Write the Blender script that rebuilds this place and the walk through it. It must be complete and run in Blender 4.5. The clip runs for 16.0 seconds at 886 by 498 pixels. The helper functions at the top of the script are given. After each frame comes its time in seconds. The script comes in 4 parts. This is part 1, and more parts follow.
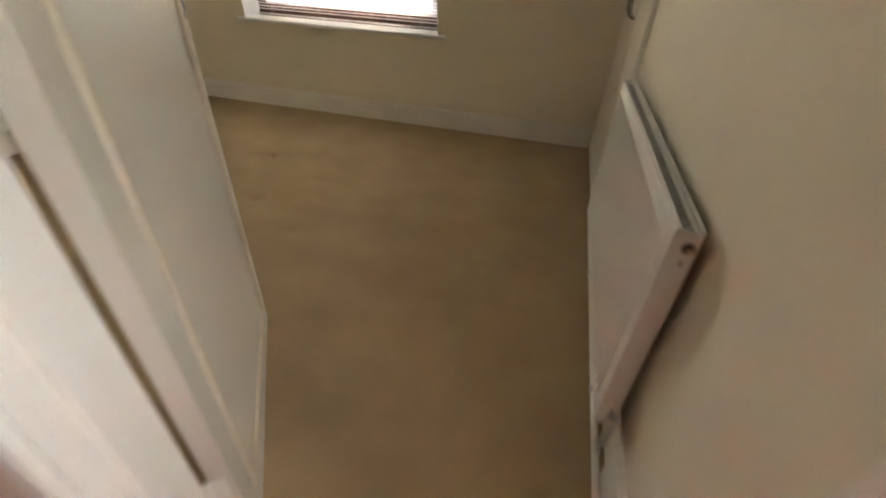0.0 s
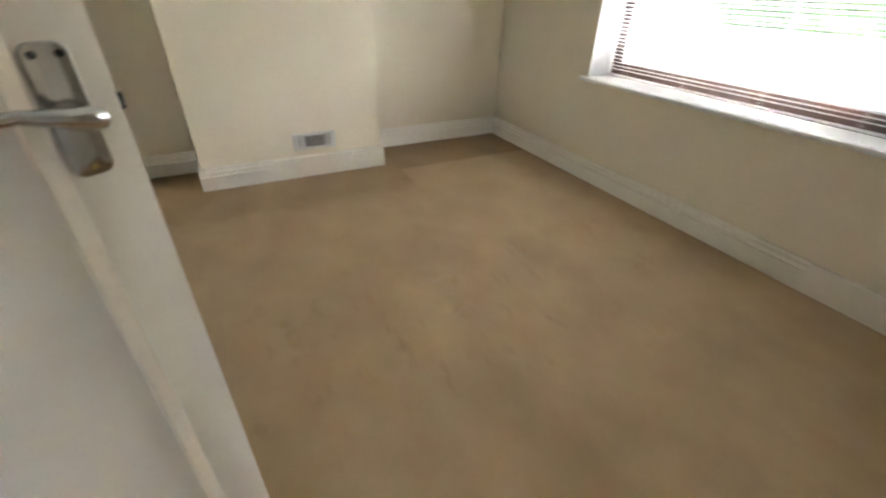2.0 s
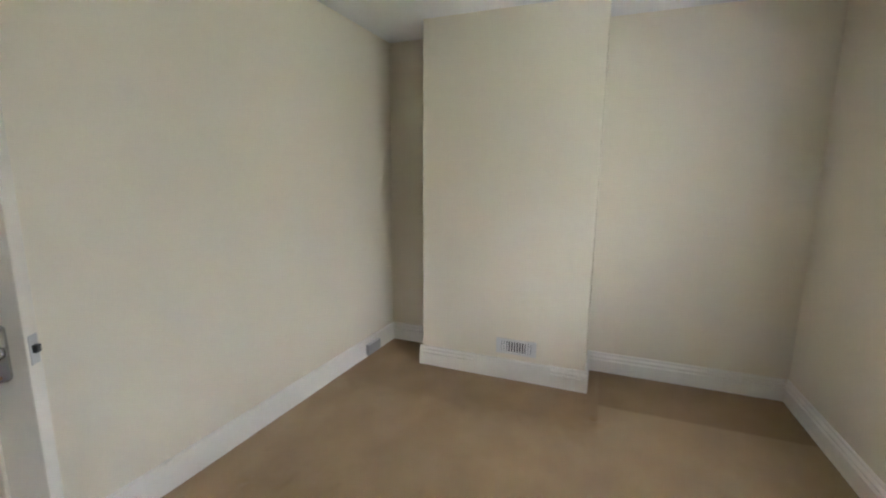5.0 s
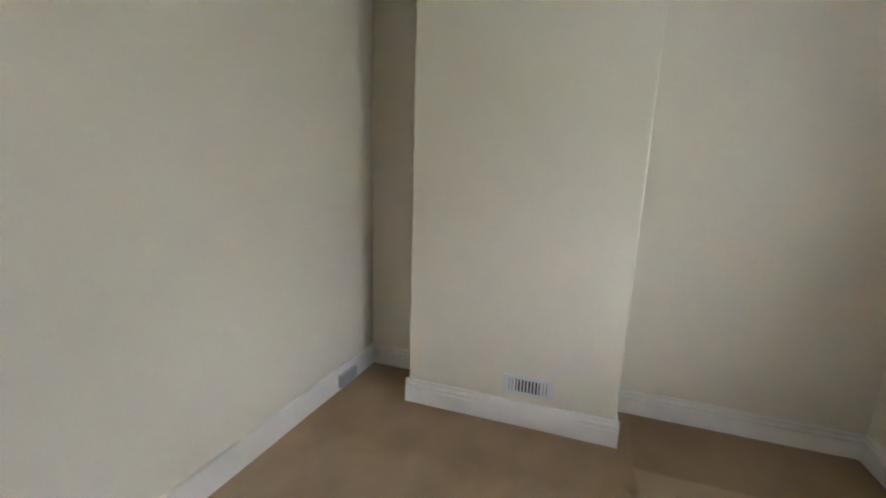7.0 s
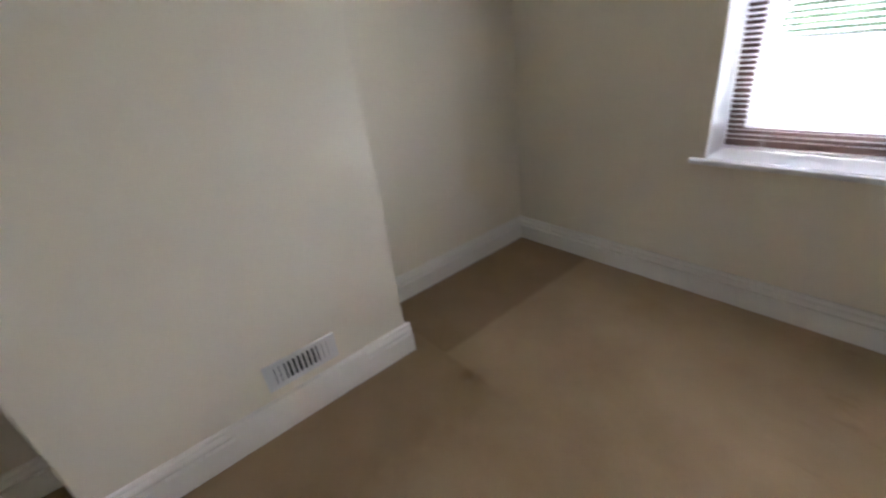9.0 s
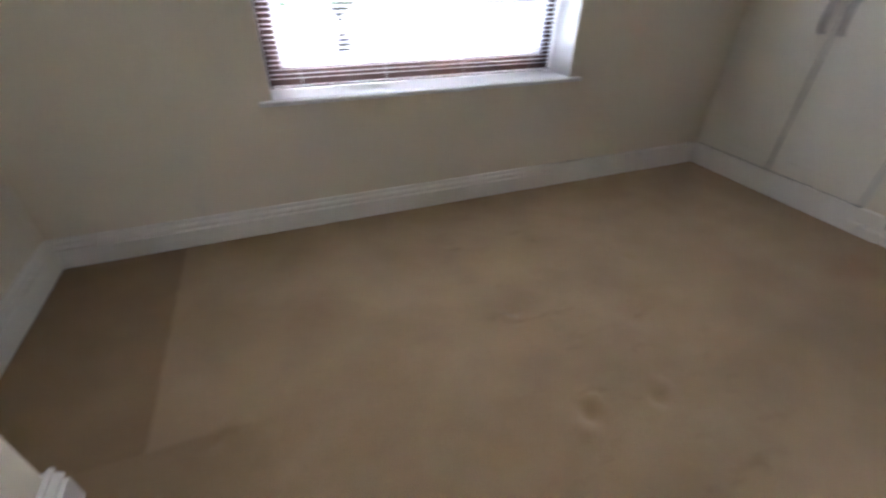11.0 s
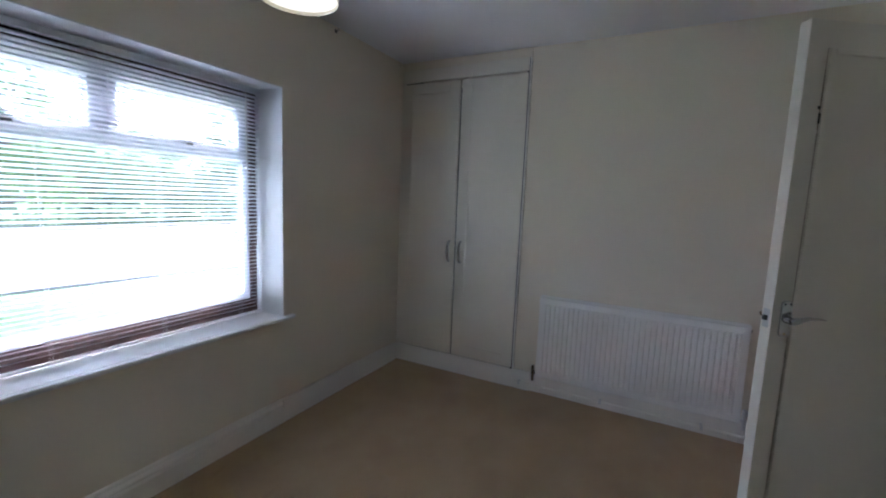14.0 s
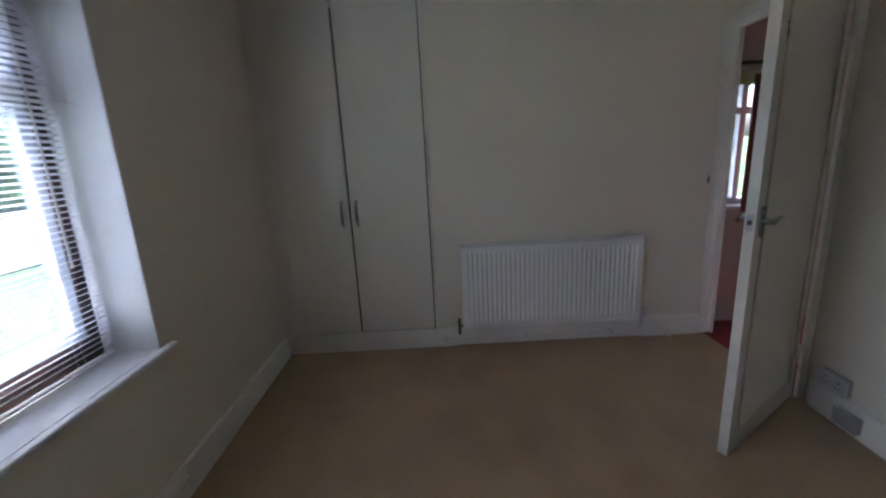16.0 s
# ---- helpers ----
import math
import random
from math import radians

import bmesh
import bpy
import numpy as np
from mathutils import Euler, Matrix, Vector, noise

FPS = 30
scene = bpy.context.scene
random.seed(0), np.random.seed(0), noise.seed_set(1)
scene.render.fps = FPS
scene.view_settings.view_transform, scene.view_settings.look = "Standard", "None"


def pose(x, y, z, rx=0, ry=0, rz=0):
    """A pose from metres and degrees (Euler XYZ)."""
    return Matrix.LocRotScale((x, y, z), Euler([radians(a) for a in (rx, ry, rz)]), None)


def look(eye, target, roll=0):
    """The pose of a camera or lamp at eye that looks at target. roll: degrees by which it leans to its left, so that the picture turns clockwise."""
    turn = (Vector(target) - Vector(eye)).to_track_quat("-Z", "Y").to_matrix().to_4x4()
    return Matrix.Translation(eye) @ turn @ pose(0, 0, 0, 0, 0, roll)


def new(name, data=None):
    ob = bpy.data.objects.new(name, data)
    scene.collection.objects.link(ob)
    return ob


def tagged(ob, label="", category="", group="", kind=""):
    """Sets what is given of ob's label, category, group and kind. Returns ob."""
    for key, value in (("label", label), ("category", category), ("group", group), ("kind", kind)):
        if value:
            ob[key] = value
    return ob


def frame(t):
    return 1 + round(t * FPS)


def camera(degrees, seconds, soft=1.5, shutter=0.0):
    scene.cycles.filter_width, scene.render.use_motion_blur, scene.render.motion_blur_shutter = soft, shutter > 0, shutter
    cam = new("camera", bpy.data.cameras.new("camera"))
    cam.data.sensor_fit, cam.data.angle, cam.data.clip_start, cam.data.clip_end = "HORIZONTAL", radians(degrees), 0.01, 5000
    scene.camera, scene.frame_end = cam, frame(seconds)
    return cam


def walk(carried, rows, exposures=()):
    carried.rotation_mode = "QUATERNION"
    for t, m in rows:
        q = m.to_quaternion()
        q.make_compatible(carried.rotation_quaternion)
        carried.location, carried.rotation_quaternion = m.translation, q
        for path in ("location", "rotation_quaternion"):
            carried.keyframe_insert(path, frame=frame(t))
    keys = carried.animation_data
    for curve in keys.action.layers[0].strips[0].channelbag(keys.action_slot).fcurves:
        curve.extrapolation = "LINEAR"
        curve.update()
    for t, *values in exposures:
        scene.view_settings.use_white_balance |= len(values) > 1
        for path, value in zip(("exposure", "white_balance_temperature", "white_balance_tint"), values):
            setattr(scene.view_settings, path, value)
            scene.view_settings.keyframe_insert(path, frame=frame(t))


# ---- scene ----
cam = camera(93.7, 16.0, soft=2.1, shutter=0.55)
PATH = [
    (0, (-0.282, -3.212, 1.127), (-0.671, -1.621, -0.02), 3.2),
    (0.5, (-0.338, -2.913, 1.125), (-0.882, -1.37, -0.026), 3.7),
    (1, (-0.436, -2.689, 1.132), (-1.331, -1.363, -0.067), 1.2),
    (1.5, (-0.491, -2.428, 1.159), (-1.76, -1.386, 0.018), 2.6),
    (2, (-0.605, -2.205, 1.16), (-2.099, -1.417, 0.089), 1.7),
    (2.5, (-0.699, -2.029, 1.183), (-2.39, -1.581, 0.213), -0.8),
    (3, (-0.632, -1.8, 1.242), (-2.464, -1.766, 0.442), 0.5),
    (3.5, (-0.615, -1.633, 1.305), (-2.504, -1.873, 0.69), -1.6),
    (4, (-0.699, -1.484, 1.335), (-2.592, -1.924, 0.859), -0.2),
    (4.5, (-0.719, -1.264, 1.382), (-2.587, -1.874, 1.011), -1.5),
    (4.7, (-0.68, -1.179, 1.403), (-2.519, -1.892, 1.071), 0.5),
    (6.8, (-1.241, -1.443, 1.437), (-3.109, -2.06, 1.076), 1.7),
    (7, (-1.302, -1.484, 1.437), (-3.16, -2.115, 1.051), 1.9),
    (7.5, (-1.544, -1.59, 1.375), (-3.464, -1.956, 0.953), 1.8),
    (8, (-1.764, -1.695, 1.271), (-3.7, -1.658, 0.77), -0.9),
    (8.2, (-1.854, -1.764, 1.253), (-3.757, -1.457, 0.718), -3.2),
    (10.3, (-2.446, -2.113, 1.285), (-2.712, -0.483, 0.137), -0.3),
    (10.5, (-2.513, -2.097, 1.261), (-2.568, -0.443, 0.137), -0.4),
    (11, (-2.798, -2.062, 1.192), (-2.184, -0.541, 0.063), 1.1),
    (11.5, (-2.913, -2.127, 1.243), (-1.826, -0.761, 0.268), 2.5),
    (12, (-2.988, -2.26, 1.301), (-1.584, -1.123, 0.443), 2.0),
    (12.5, (-3.032, -2.27, 1.366), (-1.471, -1.169, 0.773), 2.7),
    (13, (-3.02, -2.26, 1.416), (-1.385, -1.174, 1.033), 2.2),
    (13.5, (-3.003, -2.163, 1.41), (-1.348, -1.08, 1.11), 3.1),
    (14, (-2.942, -1.954, 1.409), (-1.178, -1.042, 1.17), 2.3),
    (14.5, (-2.927, -1.763, 1.421), (-1.103, -0.972, 1.207), 3.2),
    (15, (-2.932, -1.511, 1.415), (-0.994, -1.081, 1.178), -0.3),
    (15.5, (-2.885, -1.318, 1.403), (-0.929, -1.097, 1.047), -0.1),
    (16, (-2.733, -1.127, 1.377), (-0.787, -1.129, 0.914), -3.0),
]
EXPOSURES = [
    (0.0, 5.62, 7900, 11),
    (1.0, 6.08, 6850, 8),
    (1.5, 6.25, 6650, 10),
    (2.5, 6.2, 6380, 8),
    (4.5, 6.02, 6030, 11),
    (7.0, 5.8, 5830, 13),
    (8.0, 5.65, 5930, 16),
    (10.5, 5.55, 5650, 17),
    (11.5, 6.0, 5600, 17),
    (12.5, 6.1, 5450, 16),
    (13.0, 5.65, 5370, 16),
    (13.5, 5.25, 5310, 16),
    (14.5, 4.7, 5130, 14),
    (15.0, 4.53, 5130, 14),
    (16.0, 4.62, 5320, 16),
]
walk(cam, [(t, look(eye, target, roll)) for t, eye, target, roll in PATH], EXPOSURES)

# ---- light ----
world = bpy.data.worlds.new("sky")
scene.world = world
world.use_nodes = True
wn, wl = world.node_tree.nodes, world.node_tree.links
wn.clear()
sky = wn.new("ShaderNodeTexSky")
sky.sky_type = "NISHITA"
sky.sun_disc = False
sky.sun_elevation, sky.sun_rotation = radians(62), radians(39)
sky.air_density, sky.dust_density, sky.ozone_density = 1.0, 6.0, 1.0
bg = wn.new("ShaderNodeBackground")
bg.inputs["Strength"].default_value = 0.15
wout = wn.new("ShaderNodeOutputWorld")
wl.new(sky.outputs[0], bg.inputs[0])
wl.new(bg.outputs[0], wout.inputs[0])

sun = new("sun", bpy.data.lights.new("sun", "SUN"))
sun.data.energy, sun.data.angle, sun.data.color = 0.55, radians(140), (1.0, 0.97, 0.93)
sun.matrix_world = look((9, 11, 27), (0, 0, 0))

# ---- materials ----
def material(name, color, rough=0.6, metal=0.0, vary=0.06, big=1.2, fine=60.0, bump=0.1, depth=0.002, speck=0.0):
    """Paint or fabric with slow staining, fine grain and a fine relief, at real size."""
    m = bpy.data.materials.new(name)
    m.use_nodes = True
    n, l = m.node_tree.nodes, m.node_tree.links
    b = n["Principled BSDF"]
    b.inputs["Roughness"].default_value, b.inputs["Metallic"].default_value = rough, metal
    co = n.new("ShaderNodeTexCoord")
    low = n.new("ShaderNodeTexNoise")
    low.inputs["Scale"].default_value, low.inputs["Detail"].default_value = big, 5
    high = n.new("ShaderNodeTexNoise")
    high.inputs["Scale"].default_value, high.inputs["Detail"].default_value = fine, 3
    l.new(co.outputs["Object"], low.inputs["Vector"])
    l.new(co.outputs["Object"], high.inputs["Vector"])
    add = n.new("ShaderNodeMath")
    add.operation = "MULTIPLY_ADD"
    l.new(high.outputs["Fac"], add.inputs[0])
    add.inputs[1].default_value = 0.35 + speck
    l.new(low.outputs["Fac"], add.inputs[2])
    ramp = n.new("ShaderNodeValToRGB")
    e = ramp.color_ramp.elements
    e[0].position, e[1].position = 0.35, 1.0
    e[0].color = (*[max(0.0, c * (1 - vary)) for c in color], 1)
    e[1].color = (*[min(1.0, c * (1 + vary)) for c in color], 1)
    l.new(add.outputs[0], ramp.inputs[0])
    l.new(ramp.outputs[0], b.inputs["Base Color"])
    rr = n.new("ShaderNodeMapRange")
    rr.inputs["To Min"].default_value, rr.inputs["To Max"].default_value = max(0.02, rough - 0.08), min(1.0, rough + 0.08)
    l.new(low.outputs["Fac"], rr.inputs["Value"])
    l.new(rr.outputs[0], b.inputs["Roughness"])
    if bump > 0:
        bp = n.new("ShaderNodeBump")
        bp.inputs["Strength"].default_value, bp.inputs["Distance"].default_value = bump, depth
        l.new(high.outputs["Fac"], bp.inputs["Height"])
        l.new(bp.outputs[0], b.inputs["Normal"])
    return m


def carpet_material(name, color, worn_shaded=True):
    """Cut-pile carpet: tufts, trodden patches, and a strip of unfaded pile where furniture stood."""
    m = material(name, color, 0.97, 0, 0.10, 1.6, 240, 0.9, 0.006, 0.25)
    n, l = m.node_tree.nodes, m.node_tree.links
    b = n["Principled BSDF"]
    b.inputs["Specular IOR Level"].default_value = 0.15
    b.inputs["Sheen Weight"].default_value = 0.15
    base = b.inputs["Base Color"].links[0].from_socket
    co = n.new("ShaderNodeTexCoord")
    tread = n.new("ShaderNodeTexNoise")
    tread.inputs["Scale"].default_value, tread.inputs["Detail"].default_value = 3.4, 9
    stretch = n.new("ShaderNodeMapping")
    stretch.inputs["Scale"].default_value = (0.9, 1.15, 1)
    stretch.inputs["Rotation"].default_value = (0, 0, radians(35))
    l.new(co.outputs["Object"], stretch.inputs["Vector"])
    l.new(stretch.outputs[0], tread.inputs["Vector"])
    r = n.new("ShaderNodeValToRGB")
    r.color_ramp.elements[0].position, r.color_ramp.elements[1].position = 0.33, 0.66
    r.color_ramp.elements[0].color, r.color_ramp.elements[1].color = (0.895, 0.885, 0.87, 1), (1.05, 1.05, 1.05, 1)
    l.new(tread.outputs["Fac"], r.inputs[0])
    mix = n.new("ShaderNodeMix")
    mix.data_type, mix.blend_type = "RGBA", "MULTIPLY"
    mix.inputs[0].default_value = 1.0
    l.new(base, mix.inputs[6])
    l.new(r.outputs[0], mix.inputs[7])
    out = mix.outputs[2]
    if worn_shaded:
        sep = n.new("ShaderNodeSeparateXYZ")
        wob = n.new("ShaderNodeTexNoise")
        wob.inputs["Scale"].default_value = 9.0
        l.new(co.outputs["Object"], wob.inputs["Vector"])
        l.new(co.outputs["Object"], sep.inputs[0])

        def edge(socket, at, width, wobble):
            a = n.new("ShaderNodeMath")
            a.operation = "MULTIPLY_ADD"
            l.new(wob.outputs["Fac"], a.inputs[0])
            a.inputs[1].default_value = wobble
            l.new(socket, a.inputs[2])
            s = n.new("ShaderNodeMapRange")
            s.interpolation_type = "SMOOTHSTEP"
            s.inputs["From Min"].default_value, s.inputs["From Max"].default_value = at + width + wobble / 2, at - width + wobble / 2
            l.new(a.outputs[0], s.inputs["Value"])
            return s.outputs[0]

        def times(a, c):
            k = n.new("ShaderNodeMath")
            k.operation = "MULTIPLY"
            l.new(a, k.inputs[0])
            l.new(c, k.inputs[1])
            return k.outputs[0]

        def flip(a):
            k = n.new("ShaderNodeMath")
            k.operation = "SUBTRACT"
            k.inputs[0].default_value = 1.0
            l.new(a, k.inputs[1])
            return k.outputs[0]

        strip = times(edge(sep.outputs[0], -3.35, 0.012, 0.02), flip(edge(sep.outputs[1], -1.135, 0.01, 0.015)))
        hearth = times(edge(sep.outputs[0], -3.02, 0.10, 0.25), edge(sep.outputs[1], -1.135, 0.012, 0.02))
        both = n.new("ShaderNodeMath")
        both.operation = "MULTIPLY_ADD"
        l.new(hearth, both.inputs[0])
        both.inputs[1].default_value = 0.7
        l.new(strip, both.inputs[2])
        dark = n.new("ShaderNodeMix")
        dark.data_type, dark.blend_type = "RGBA", "MULTIPLY"
        l.new(both.outputs[0], dark.inputs[0])
        l.new(out, dark.inputs[6])
        dark.inputs[7].default_value = (0.74, 0.70, 0.64, 1)
        out = dark.outputs[2]
        # brown scuffs where furniture was dragged, with the dents' shadows painted into the same streaks
        drag = n.new("ShaderNodeMapping")
        drag.inputs["Scale"].default_value = (5.0, 13.0, 1)
        l.new(co.outputs["Object"], drag.inputs["Vector"])
        marks = n.new("ShaderNodeTexNoise")
        marks.inputs["Scale"].default_value, marks.inputs["Detail"].default_value, marks.inputs["Roughness"].default_value = 1.0, 4, 0.62
        l.new(drag.outputs[0], marks.inputs["Vector"])
        cut = n.new("ShaderNodeMapRange")
        cut.inputs["From Min"].default_value, cut.inputs["From Max"].default_value = 0.58, 0.80
        l.new(marks.outputs["Fac"], cut.inputs["Value"])
        band = times(edge(sep.outputs[0], -1.35, 0.25, 0.3), flip(edge(sep.outputs[0], -2.25, 0.2, 0.3)))
        scuffed_shaded = n.new("ShaderNodeMix")
        scuffed_shaded.data_type, scuffed_shaded.blend_type = "RGBA", "MULTIPLY"
        l.new(times(band, cut.outputs[0]), scuffed_shaded.inputs[0])
        l.new(out, scuffed_shaded.inputs[6])
        scuffed_shaded.inputs[7].default_value = (0.76, 0.73, 0.68, 1)
        out = scuffed_shaded.outputs[2]
    l.new(out, b.inputs["Base Color"])
    return m


def leaf_material(name, color):
    """Thin leaves that reflect and let light through."""
    m = material(name, color, 0.7, 0, 0.4, 0.8, 7, 0.0)
    n, l = m.node_tree.nodes, m.node_tree.links
    b = n["Principled BSDF"]
    t = n.new("ShaderNodeBsdfTranslucent")
    l.new(b.inputs["Base Color"].links[0].from_socket, t.inputs["Color"])
    mix = n.new("ShaderNodeMixShader")
    mix.inputs[0].default_value = 0.5
    l.new(b.outputs[0], mix.inputs[1])
    l.new(t.outputs[0], mix.inputs[2])
    l.new(mix.outputs[0], n["Material Output"].inputs["Surface"])
    return m


def uneven(m, scale=2.2, depth=0.006, strength=0.35):
    """Slow hollows of hand-trowelled plaster under the fine grain of the paint."""
    n, l = m.node_tree.nodes, m.node_tree.links
    b = n["Principled BSDF"]
    fine = b.inputs["Normal"].links[0].from_node
    w = n.new("ShaderNodeTexNoise")
    w.inputs["Scale"].default_value, w.inputs["Detail"].default_value = scale, 3
    co = n.new("ShaderNodeTexCoord")
    l.new(co.outputs["Object"], w.inputs["Vector"])
    bp = n.new("ShaderNodeBump")
    bp.inputs["Strength"].default_value, bp.inputs["Distance"].default_value = strength, depth
    l.new(w.outputs["Fac"], bp.inputs["Height"])
    l.new(bp.outputs[0], fine.inputs["Normal"])
    return m


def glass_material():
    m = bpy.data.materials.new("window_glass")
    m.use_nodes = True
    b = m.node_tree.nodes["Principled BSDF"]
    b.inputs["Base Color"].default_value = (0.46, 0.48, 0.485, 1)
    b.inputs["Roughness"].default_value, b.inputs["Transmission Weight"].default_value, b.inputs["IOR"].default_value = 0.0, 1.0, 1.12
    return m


def shade_material():
    """Cream cotton, lit from within by the bulb."""
    m = material("cream_shade", (0.85, 0.8, 0.66), 0.9, 0, 0.04, 3, 300, 0.2, 0.001)
    b = m.node_tree.nodes["Principled BSDF"]
    b.inputs["Transmission Weight"].default_value = 0.0
    b.inputs["Subsurface Weight"].default_value = 0.0
    return m


def lit_material(name, color, strength):
    m = bpy.data.materials.new(name)
    m.use_nodes = True
    b = m.node_tree.nodes["Principled BSDF"]
    b.inputs["Base Color"].default_value = (0.9, 0.88, 0.8, 1)
    b.inputs["Emission Color"].default_value = (*color, 1)
    b.inputs["Emission Strength"].default_value = strength
    return m


WALL = uneven(material("cream_wall_paint", (0.82, 0.75, 0.61), 0.75, 0, 0.045, 0.9, 140, 0.18, 0.0015))
CEILING = uneven(material("white_ceiling_paint", (0.88, 0.87, 0.86), 0.85, 0, 0.03, 1.0, 90, 0.15, 0.0015), 1.6)
GLOSS = material("white_gloss_paint", (0.89, 0.855, 0.775), 0.45, 0, 0.04, 2.0, 40, 0.06, 0.001)
REVEAL = material("white_reveal_paint", (0.80, 0.80, 0.79), 0.5, 0, 0.05, 3.0, 60, 0.08, 0.001)
DOORPAINT = material("cream_door_paint", (0.72, 0.67, 0.57), 0.42, 0, 0.035, 1.4, 30, 0.06, 0.001)
BEAD = material("aged_bead_paint", (0.72, 0.63, 0.50), 0.42, 0, 0.12, 5, 60, 0.1, 0.001)
CRACK = material("brown_paint_crack", (0.25, 0.18, 0.12), 0.8, 0, 0.4, 14, 80, 0.2, 0.001)
WARDROBE = material("ivory_cabinet_foil", (0.80, 0.755, 0.64), 0.4, 0, 0.02, 1.5, 50, 0.03, 0.0006)
# near-black colour that paints the shade inside the wardrobe's gaps
GAPSHADE = material("painted_gap_shade", (0.05, 0.045, 0.04), 0.9, 0, 0.1, 4, 40, 0.0)
ENAMEL = material("white_radiator_enamel", (0.89, 0.87, 0.82), 0.42, 0, 0.02, 2, 50, 0.03, 0.0005)
GRILLE = material("grey_grille_enamel", (0.42, 0.41, 0.39), 0.4, 0, 0.06, 4, 60, 0.05, 0.0006)
NICKEL = material("brushed_nickel", (0.85, 0.85, 0.84), 0.3, 1.0, 0.06, 10, 120, 0.03, 0.0003)
CHROME = material("satin_chrome", (0.36, 0.36, 0.355), 0.13, 1.0, 0.08, 10, 120, 0.03, 0.0003)
STEEL = material("polished_chrome", (0.48, 0.48, 0.48), 0.12, 1.0, 0.06, 10, 120, 0.03, 0.0003)
BRASS = material("dull_brass", (0.48, 0.36, 0.16), 0.4, 1.0, 0.15, 20, 120, 0.05, 0.0003)
BLACK = material("black_plastic", (0.025, 0.025, 0.025), 0.45, 0, 0.2, 9, 80, 0.05, 0.0005)
PLASTIC = material("white_plastic", (0.72, 0.71, 0.68), 0.35, 0, 0.04, 6, 60, 0.03, 0.0005)
OLDPLASTIC = material("grey_white_plastic", (0.50, 0.50, 0.48), 0.4, 0, 0.05, 6, 60, 0.03, 0.0005)
MAHOGANY = material("mahogany_stain", (0.055, 0.021, 0.014), 0.38, 0, 0.35, 6, 70, 0.15, 0.0008)
ALUWHITE = material("white_aluminium_frame", (0.62, 0.64, 0.68), 0.35, 0, 0.03, 3, 50, 0.03, 0.0004)
SLAT = material("white_blind_slat", (0.82, 0.82, 0.85), 0.5, 0.0, 0.03, 6, 60, 0.02, 0.0003)
CORD = material("blind_cord", (0.7, 0.7, 0.7), 0.8, 0, 0.05, 20, 300, 0.1, 0.0004)
LEAD = material("lead_strip", (0.20, 0.20, 0.21), 0.6, 0.3, 0.15, 15, 100, 0.1, 0.0004)
CARPET = carpet_material("beige_carpet", (0.475, 0.333, 0.19))
RED = carpet_material("red_carpet", (0.30, 0.012, 0.016), worn_shaded=False)
PINK = material("pink_wall_paint", (0.66, 0.50, 0.44), 0.7, 0, 0.05, 1.1, 120, 0.15, 0.0012)
CLOTH = material("cream_valance_cloth", (0.72, 0.60, 0.32), 0.9, 0, 0.12, 20, 300, 0.3, 0.001)
CURTAIN = material("dark_red_curtain", (0.22, 0.035, 0.02), 0.85, 0, 0.2, 9, 220, 0.3, 0.001)
GRASS = material("lawn_grass", (0.075, 0.108, 0.05), 0.95, 0, 0.35, 0.6, 30, 0.8, 0.03, 0.2)
TARMAC = material("pale_gravel_drive", (0.10, 0.092, 0.09), 0.9, 0, 0.2, 0.7, 40, 0.5, 0.01, 0.2)
BARK = material("tree_bark", (0.12, 0.10, 0.085), 0.95, 0, 0.35, 4, 30, 0.9, 0.02)
LEAF = leaf_material("tree_leaves", (0.15, 0.21, 0.10))
HEDGE = leaf_material("hedge_leaves", (0.18, 0.23, 0.14))
BRICK = material("rendered_outer_wall", (0.42, 0.36, 0.30), 0.9, 0, 0.15, 2, 30, 0.4, 0.006)
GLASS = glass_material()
for rough_one in (GRASS, TARMAC, LEAF, HEDGE, BARK):
    rough_one.node_tree.nodes["Principled BSDF"].inputs["Specular IOR Level"].default_value = 0.05


# ---- mesh helpers ----
def mesh_object(name, bm, mat, smooth=False):
    me = bpy.data.meshes.new(name)
    bmesh.ops.recalc_face_normals(bm, faces=bm.faces)
    bm.to_mesh(me)
    bm.free()
    for m in (mat if isinstance(mat, (list, tuple)) else [mat]):
        me.materials.append(m)
    if smooth:
        me.polygons.foreach_set("use_smooth", [True] * len(me.polygons))
        me.set_sharp_from_angle(angle=radians(40))
    return new(name, me)


def part(name, bm, mat, parent, label="", smooth=False):
    ob = mesh_object(name, bm, mat, smooth)
    ob.parent = parent
    return tagged(ob, label)


def root(name, m, label, category, group=""):
    ob = new(name)
    ob.empty_display_size = 0.1
    ob.matrix_world = m
    return tagged(ob, label, category, group)


def setting(ob, label, category=""):
    return tagged(ob, label, category, kind="structure")


def box(bm, x0, x1, y0, y1, z0, z1, bevel=0.0, seg=2):
    r = bmesh.ops.create_cube(bm, size=1.0)
    for v in r["verts"]:
        v.co = Vector(((x0 + x1) / 2 + v.co.x * (x1 - x0), (y0 + y1) / 2 + v.co.y * (y1 - y0), (z0 + z1) / 2 + v.co.z * (z1 - z0)))
    if bevel > 0:
        bmesh.ops.bevel(bm, geom=list({e for v in r["verts"] for e in v.link_edges}), offset=bevel, segments=seg, affect="EDGES", profile=0.5)
    return bm


def boxes(*rows, bevel=0.0):
    bm = bmesh.new()
    for r in rows:
        box(bm, *r, bevel=bevel)
    return bm


